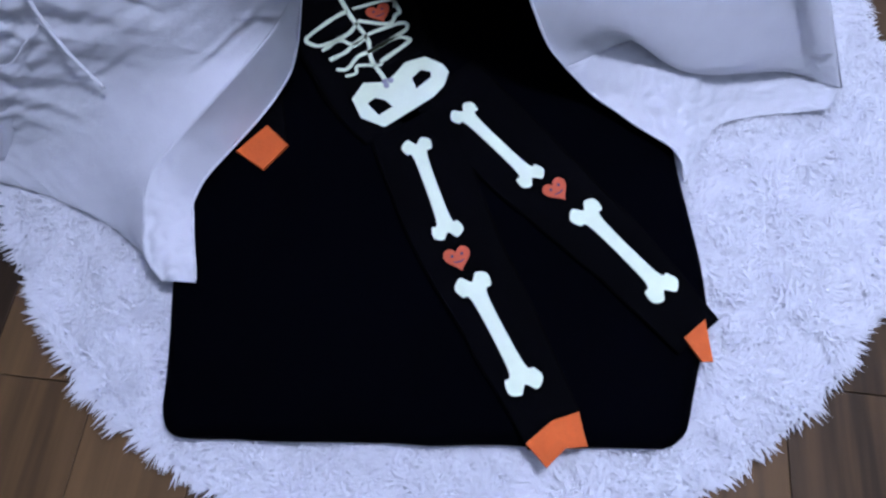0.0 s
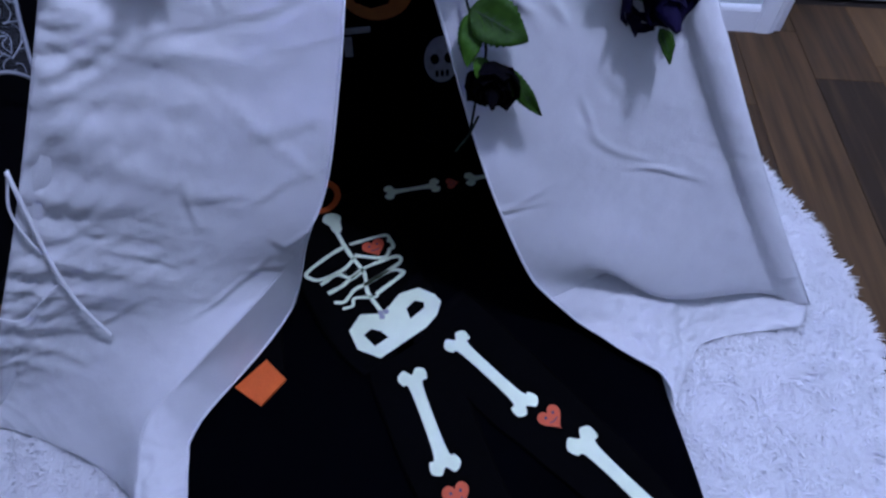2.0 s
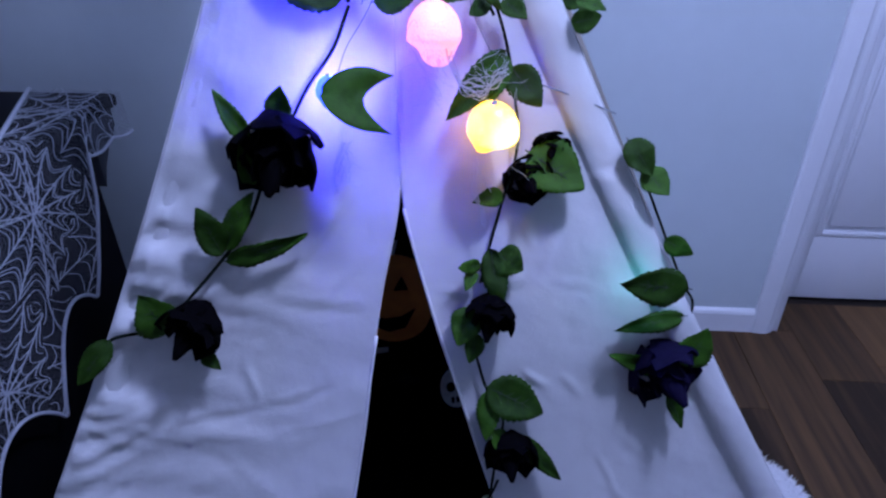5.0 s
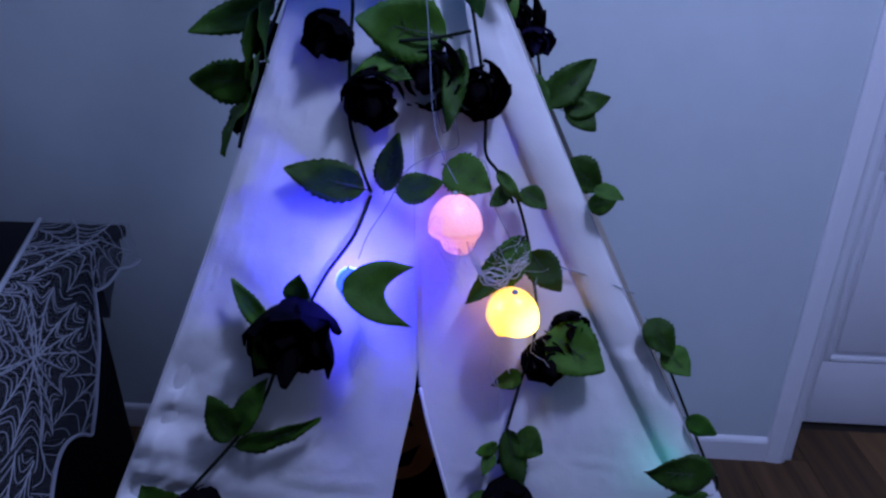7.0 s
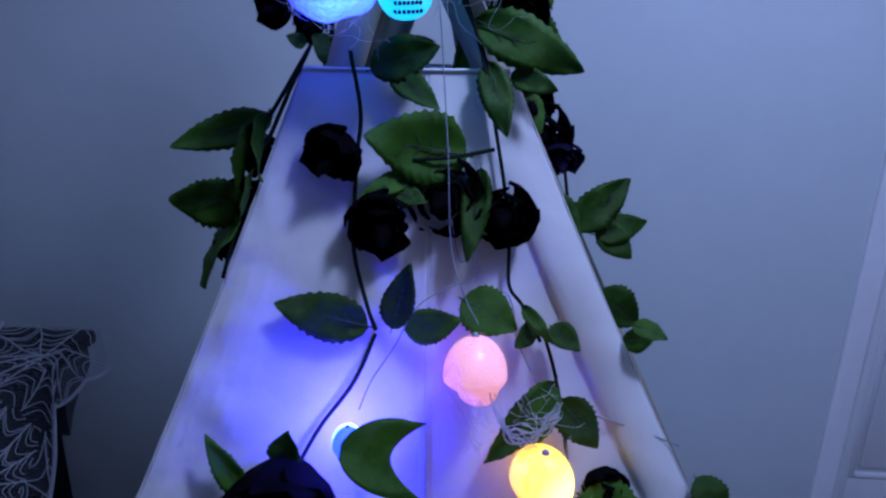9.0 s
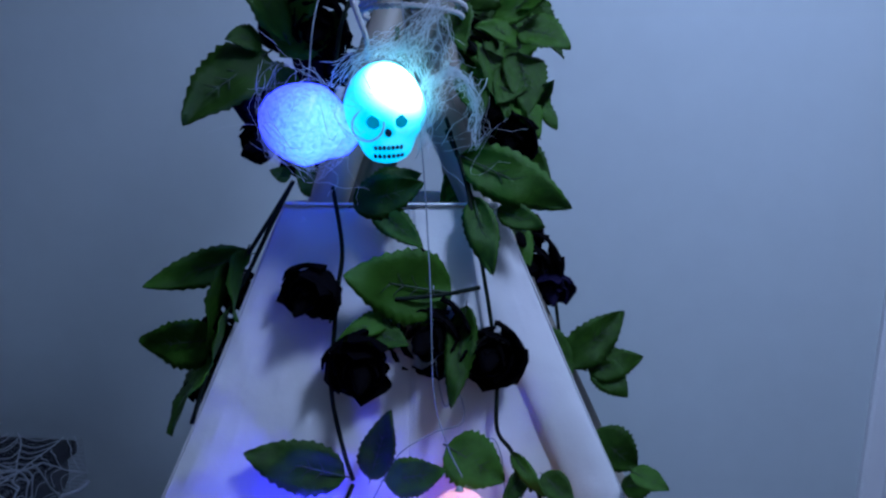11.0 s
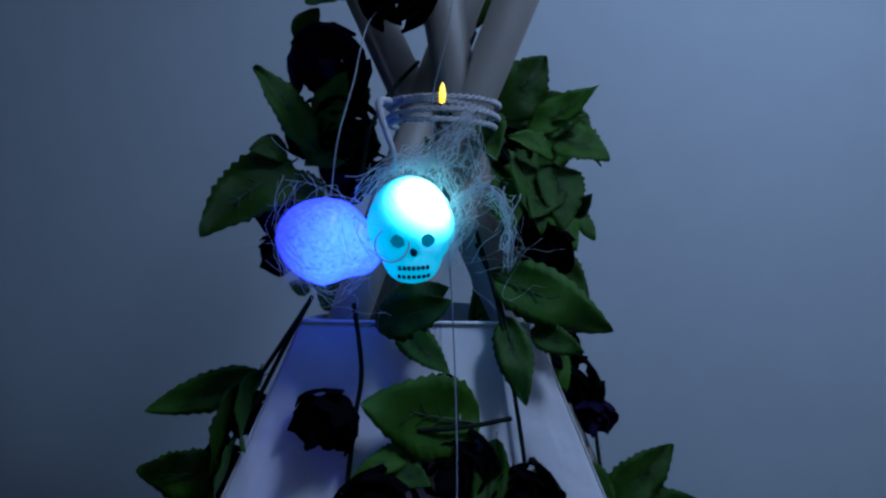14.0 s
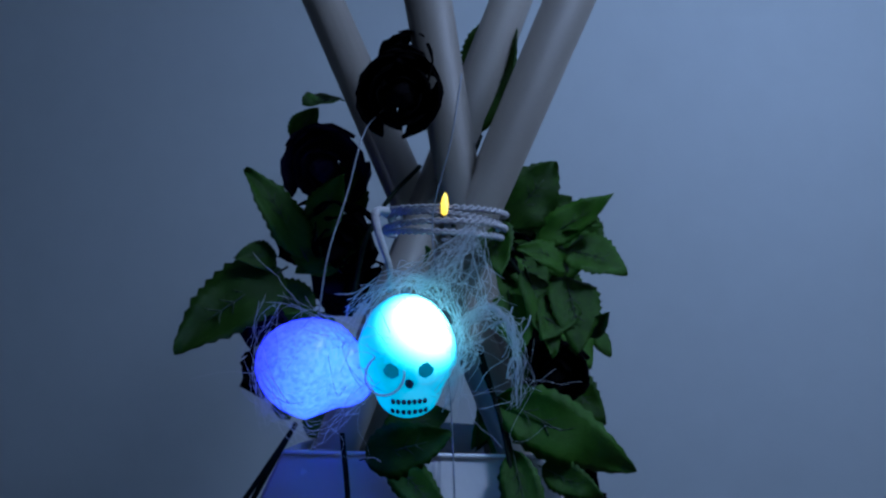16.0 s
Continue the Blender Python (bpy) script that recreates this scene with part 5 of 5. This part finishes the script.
# ---- string lights ----
def revolve(profile, n=28):
    verts, faces = [], []
    for j, (r, z) in enumerate(profile):
        verts += [(r * math.cos(2 * math.pi * i / n), r * math.sin(2 * math.pi * i / n), z) for i in range(n)]
        if j:
            o = (j - 1) * n
            faces += [(o + i, o + (i + 1) % n, o + n + (i + 1) % n, o + n + i) for i in range(n)]
    faces += [tuple(range(n - 1, -1, -1)), tuple(range(len(verts) - n, len(verts)))]
    return verts, faces


def skull_point(p, r):
    """Where a skull's skin lies in the direction p: round cranium, sunk sockets, cheeks, narrow jaw; it faces -y."""
    k = 1.0
    front_side = 1 / (1 + math.exp(p.y * 9))
    if p.z < -0.1:
        k *= 1 - min(1, (-0.1 - p.z) / 0.45) * (0.14 + 0.26 * (1 - front_side))
    for sx in (-1, 1):
        k -= 0.17 * front_side * math.exp(-((p.x - 0.36 * sx) ** 2 + (p.z + 0.20) ** 2) / 0.022)
        k += 0.06 * front_side * math.exp(-((p.x - 0.55 * sx) ** 2 + (p.z + 0.42) ** 2) / 0.03)
    k -= 0.10 * front_side * math.exp(-(p.x**2 + (p.z + 0.45) ** 2) / 0.010)
    k += 0.20 * front_side * math.exp(-((p.z + 0.80) ** 2) / 0.06) * math.exp(-(p.x**2) / 0.6)
    v = p * k * r
    return Vector((v.x * 0.88, v.y * 1.0, v.z * 1.10))


def skull_shape(r):
    verts, faces = [], []
    nu, nv = 48, 36
    for j in range(nv + 1):
        th = math.pi * j / nv
        for i in range(nu):
            ph = 2 * math.pi * i / nu
            verts.append(skull_point(Vector((math.sin(th) * math.sin(ph), -math.sin(th) * math.cos(ph), math.cos(th))), r))
        if j:
            o = (j - 1) * nu
            faces += [(o + i, o + (i + 1) % nu, o + nu + (i + 1) % nu, o + nu + i) for i in range(nu)]
    return verts, faces


def skull_lamp(label, at, r, turn, mat, face=True, marks=CORE):
    ob = thing("skull_light", label, "string light", "skull string lights")
    ob.matrix_basis = pose(*at, *turn)
    obj("shell", mesh_of("shell", *skull_shape(r), mat), ob)
    if face:
        spots = [("eye_socket", sx * 0.37, -0.20, 0.24, 0.21) for sx in (-1, 1)] + [("nose", 0.02, -0.45, 0.09, 0.11)]
        spots += [("tooth_gap", k * 0.10, z, 0.042, 0.050) for k in range(-3, 4) for z in (-0.66, -0.77)]
        for name, x, z, w, h in spots:
            d = Vector((x, -math.sqrt(1 - x * x - z * z), z))
            bm = bmesh.new()
            bmesh.ops.create_uvsphere(bm, u_segments=10, v_segments=6, radius=r)
            bmesh.ops.scale(bm, vec=(w, 0.05 if name == "tooth_gap" else 0.12, h), verts=bm.verts)
            bmesh.ops.transform(bm, matrix=Matrix.Translation(skull_point(d, r)) @ (-d).to_track_quat("Y", "Z").to_matrix().to_4x4(), verts=bm.verts)
            part(name, bm, marks if name == "eye_socket" else CORE, ob)
    v, f = revolve([(0.11 * r, 1.00 * r), (0.12 * r, 1.10 * r), (0.09 * r, 1.16 * r), (0.05 * r, 1.20 * r)], 14)
    obj("socket", mesh_of("socket", v, f, WIRE), ob, "clear bulb holder")
    return ob


skull_lamp("cyan-lit plastic skull string light with grinning teeth", (0.058, 0.866, 1.452), 0.039, (-4, -4, 12), GLOW_CYAN, marks=SOCKET)
skull_lamp("blue-lit plastic skull string light seen from behind", (0.001, 0.846, 1.442), 0.0375, (-14, 76, 170), GLOW_BLUE, False)
skull_lamp("pink-lit plastic skull string light turned upside down", (0.131, 0.818, 1.108), 0.033, (8, 4, 165), GLOW_PINK, False)
skull_lamp("yellow-lit plastic skull string light on the tent front", (0.197, 0.810, 1.005), 0.032, (-10, 6, -140), GLOW_YELLOW, False)
skull_lamp("blue-lit plastic skull string light behind a leaf", tuple(front(0.010, 1.046, 0.056)), 0.016, (0, 0, 10), GLOW_DEEP, False)
skull_lamp("teal-lit plastic skull string light under a leaf", tuple(front(0.392, 0.789, 0.050)), 0.010, (0, 0, 30), GLOW_TEAL, False)

bulb = thing("lamp_bulb", "small amber fairy-light bulb at the pole crossing", "string light", "skull string lights", at=(0.079, 0.868, 1.558))
v, f = revolve([(0.0004, -0.007), (0.0022, -0.006), (0.0027, 0.0), (0.0019, 0.006), (0.0004, 0.009)], 12)
obj("glass", mesh_of("glass", v, f, GLOW_YELLOW), bulb)

cord = thing("light_cord", "clear plastic string-light cord looped down the tent front", "cord")


def cord_line(pts, r=0.0006):
    obj("wire", mesh_of("wire", *tube(pts, r, 5, 10 * len(pts)), WIRE), cord)


cord_line([(0.024, 0.905, 1.64), (0.018, 0.869, 1.610), (0.013, 0.852, 1.563), (0.006, 0.839, 1.519), (0.002, 0.838, 1.476)])
cord_line([(0.088, 0.86, 1.65), (0.083, 0.855, 1.60), (0.072, 0.862, 1.55), (0.078, 0.86, 1.50), (0.088, 0.862, 1.44), (0.094, 0.868, 1.37), (0.10, 0.855, 1.30), (0.105, 0.845, 1.22), (0.118, 0.832, 1.18), (0.132, 0.825, 1.155)])
cord_line([tuple(front(x, z, 0.022)) for x, z in ((0.094, 1.30), (0.098, 1.24), (0.108, 1.195), (0.12, 1.205), (0.125, 1.18), (0.10, 1.172), (0.07, 1.155), (0.05, 1.12), (0.03, 1.09), (0.02, 1.065))])
cord_line([tuple(front(x, z, 0.022)) for x, z in ((0.132, 1.15), (0.15, 1.165), (0.16, 1.15), (0.165, 1.12), (0.185, 1.08), (0.20, 1.05), (0.197, 1.035))])
cord_line([tuple(front(x, z, 0.006)) for x, z in ((0.21, 1.05), (0.26, 1.035), (0.31, 1.015), (0.345, 1.0))], 0.001)

# ---- gauze ----
web_gauze = thing("gauze_web", "torn white gauze cobweb stretched over the lights", "cobweb")
gz = random.Random(5)


def threads(name, paths, count, spread, r, mat=GAUZE):
    made = []
    for k in range(count):
        base = gz.choice(paths)
        shift = [Vector((gz.gauss(0, spread), gz.gauss(0, spread * 0.5), gz.gauss(0, spread))) for _ in base]
        line = [Vector(p) + s for p, s in zip(base, shift)]
        if gz.random() < 0.5:
            cut = gz.randrange(0, len(line) - 1)
            line = line[cut:cut + 2] + [line[min(cut + 1, len(line) - 1)] + Vector((gz.gauss(0, 0.02), gz.gauss(0, 0.006), gz.gauss(-0.004, 0.016)))]
        line = [p + noise.noise_vector(p * 70 + Vector((k, 0, 0))) * 0.005 for p in map(Vector, spline(line, 5 * len(line)))]
        made.append(tube(line, r * gz.uniform(0.6, 1.5), 4, len(line)))
    tagged(obj(name, mesh_of(name, *strands(made), mat), web_gauze), kind="stuff")


veil = [
    [(0.102, 0.865, 1.539), (0.086, 0.859, 1.527), (0.072, 0.851, 1.512), (0.053, 0.843, 1.499), (0.035, 0.835, 1.485)],
    [(0.102, 0.865, 1.539), (0.098, 0.858, 1.516), (0.088, 0.851, 1.498), (0.080, 0.844, 1.480), (0.094, 0.842, 1.458)],
    [(0.102, 0.865, 1.539), (0.109, 0.860, 1.513), (0.103, 0.853, 1.490), (0.100, 0.845, 1.463), (0.094, 0.835, 1.432)],
    [(0.092, 0.846, 1.474), (0.106, 0.851, 1.483), (0.124, 0.855, 1.482), (0.134, 0.854, 1.466), (0.137, 0.849, 1.446), (0.133, 0.843, 1.428)],
    [(0.080, 0.854, 1.516), (0.098, 0.855, 1.503), (0.117, 0.857, 1.493), (0.104, 0.849, 1.474), (0.091, 0.844, 1.469)],
    [(0.047, 0.840, 1.492), (0.068, 0.847, 1.502), (0.090, 0.850, 1.491), (0.102, 0.847, 1.470), (0.097, 0.838, 1.441)],
]
threads("threads", veil, 48, 0.005, 0.00014)
threads("threads", veil, 14, 0.010, 0.0001)
threads("threads", veil[3:4], 18, 0.0022, 0.00014)
threads("threads", [[(-0.03, 0.83, 1.465), (-0.005, 0.808, 1.478), (0.03, 0.815, 1.466), (0.05, 0.83, 1.45)], [(-0.035, 0.83, 1.43), (-0.01, 0.802, 1.42), (0.02, 0.808, 1.41), (0.035, 0.83, 1.43)], [(-0.02, 0.815, 1.48), (-0.028, 0.81, 1.45), (-0.015, 0.806, 1.415)]], 36, 0.006, 0.00011)
lower = [[tuple(front(x, z, 0.05)) for x, z in q] for q in (((0.11, 1.12), (0.12, 1.08), (0.13, 1.05)), ((0.14, 1.09), (0.165, 1.065), (0.19, 1.075), (0.205, 1.06)), ((0.15, 1.10), (0.17, 1.055), (0.195, 1.05)), ((0.20, 1.03), (0.21, 0.985), (0.212, 0.965)))]
threads("threads", lower, 30, 0.006, 0.0002)
threads("threads", [[tuple(front(x, z, 0.012)) for x, z in ((0.03, 1.02), (0.022, 0.99), (0.028, 0.965), (0.02, 0.94))], [tuple(front(x, z, 0.02)) for x, z in ((0.175, 0.98), (0.18, 0.945), (0.19, 0.92))]], 14, 0.004, 0.0003)

threads("threads", [[(0.152, 0.805, 1.071), (0.167, 0.804, 1.054), (0.184, 0.806, 1.049), (0.200, 0.814, 1.064), (0.209, 0.820, 1.079)], [(0.146, 0.809, 1.091), (0.158, 0.805, 1.067), (0.175, 0.807, 1.059), (0.196, 0.811, 1.056), (0.212, 0.818, 1.067)]], 14, 0.003, 0.0005)
threads("threads", [[(0.028, 0.792, 0.993), (0.020, 0.785, 0.977), (0.016, 0.779, 0.956), (0.015, 0.774, 0.939)], [(0.034, 0.793, 0.993), (0.026, 0.788, 0.981), (0.023, 0.784, 0.968), (0.020, 0.780, 0.956)]], 12, 0.002, 0.00045)
threads("threads", [[(0.177, 0.807, 0.960), (0.176, 0.800, 0.934), (0.185, 0.797, 0.916), (0.192, 0.792, 0.889)]], 7, 0.002, 0.00045)
threads("threads", [[(0.109, 0.806, 1.096), (0.118, 0.803, 1.075), (0.130, 0.800, 1.054), (0.135, 0.798, 1.042)]], 9, 0.003, 0.0003)


def wrapped(centre, size, count, r):
    """Gauze wound loosely round a lamp: short curling arcs close over its skin."""
    made = []
    for k in range(count):
        a, b = gz.uniform(0, 2 * math.pi), gz.uniform(-1.1, 1.1)
        da, db, bend = gz.uniform(-0.9, 0.9), gz.uniform(-0.6, 0.6), gz.uniform(-0.5, 0.5)
        grow = gz.uniform(1.02, 1.10)
        line = []
        for t in np.linspace(0, 1, 7):
            u, w = a + da * t, b + db * t + bend * math.sin(math.pi * t)
            line.append((centre[0] + size[0] * grow * math.cos(w) * math.cos(u), centre[1] + size[1] * grow * math.cos(w) * math.sin(u), centre[2] + size[2] * grow * math.sin(w)))
        made.append(tube(line, r * gz.uniform(0.5, 1.6), 4, 14))
    tagged(obj("winding", mesh_of("winding", *strands(made), GAUZE), web_gauze), kind="stuff")


wrapped((0.001, 0.846, 1.442), (0.041, 0.038, 0.034), 20, 0.00020)
wrapped((0.050, 0.868, 1.462), (0.038, 0.042, 0.040), 36, 0.00022)
wrapped((0.131, 0.818, 1.108), (0.030, 0.033, 0.036), 18, 0.00022)
threads("threads", [[(0.020, 0.850, 1.478), (0.037, 0.855, 1.497), (0.060, 0.858, 1.506), (0.082, 0.862, 1.503)], [(0.080, 0.858, 1.500), (0.093, 0.862, 1.480), (0.096, 0.858, 1.455), (0.090, 0.852, 1.430)], [(0.099, 0.868, 1.541), (0.085, 0.862, 1.520), (0.066, 0.858, 1.503)]], 90, 0.005, 0.00022)
threads("threads", [[(0.098, 0.862, 1.478), (0.112, 0.864, 1.488), (0.126, 0.868, 1.481), (0.134, 0.872, 1.462), (0.131, 0.872, 1.440)]], 22, 0.002, 0.0004)
curl = [(0.051 + 0.0125 * math.cos(a), 0.829 + 0.004 * math.sin(a), 1.443 + 0.0125 * math.sin(a)) for a in np.linspace(0.3, 7.2, 30)]
obj("curl", mesh_of("curl", *tube(curl, 0.0008, 6, 60), GAUZE), web_gauze, "twisted curl of gauze")

# ---- door decoration ----
hanger = thing("door_hanger", "dark green foliage sprig with a grey tag on the door", "door decoration")
part("tag", box(1.178, YD - 0.016, 0.955, 1.30, YD - 0.006, 1.035, 0.003), DIMPRINT, hanger, "grey tag")
for k in range(7):
    y, z = Vector((math.cos(0.5 + k * 0.75), 0, math.sin(0.5 + k * 0.75))), Vector((0, -1, 0))
    m = Matrix((y.cross(z), y, z)).transposed().to_4x4()
    m.translation = (1.262, YD - 0.02 - 0.002 * k, 1.085)
    obj("leaf", LEAVES[k % 7], hanger, m=m @ Matrix.Diagonal((0.05, 0.09, 0.06, 1)))

# ---- floor ----
floor = structure(part("floor", box(-2.52, -2.72, -0.06, 2.72, YW + 0.3, -0.006, 0), JOINT, smooth=False), "dark brown wood-look plank floor", "floor")


def plank_mesh(w, l):
    bm = box(0, 0, -0.008, w - 0.0016, l - 0.0016, 0.0, 0.0008)
    me = bpy.data.meshes.new("plank")
    bm.to_mesh(me)
    bm.free()
    me.materials.append(PLANK)
    return me


PW, PL = 0.185, 1.22
shared = {}
fr_rand = random.Random(3)
for i in range(-13, 14):
    y = -2.60 - fr_rand.uniform(0.0, 1.0)
    while y < YW + 0.15:
        y0, y1 = max(y, -2.60), min(y + PL, YW + 0.15)
        size = round(y1 - y0, 3)
        if size > 0.02:
            if size not in shared:
                shared[size] = plank_mesh(PW, size)
            obj("plank", shared[size], floor, m=Matrix.Translation((i * PW + 0.04, y0, 0)))
        y += PL
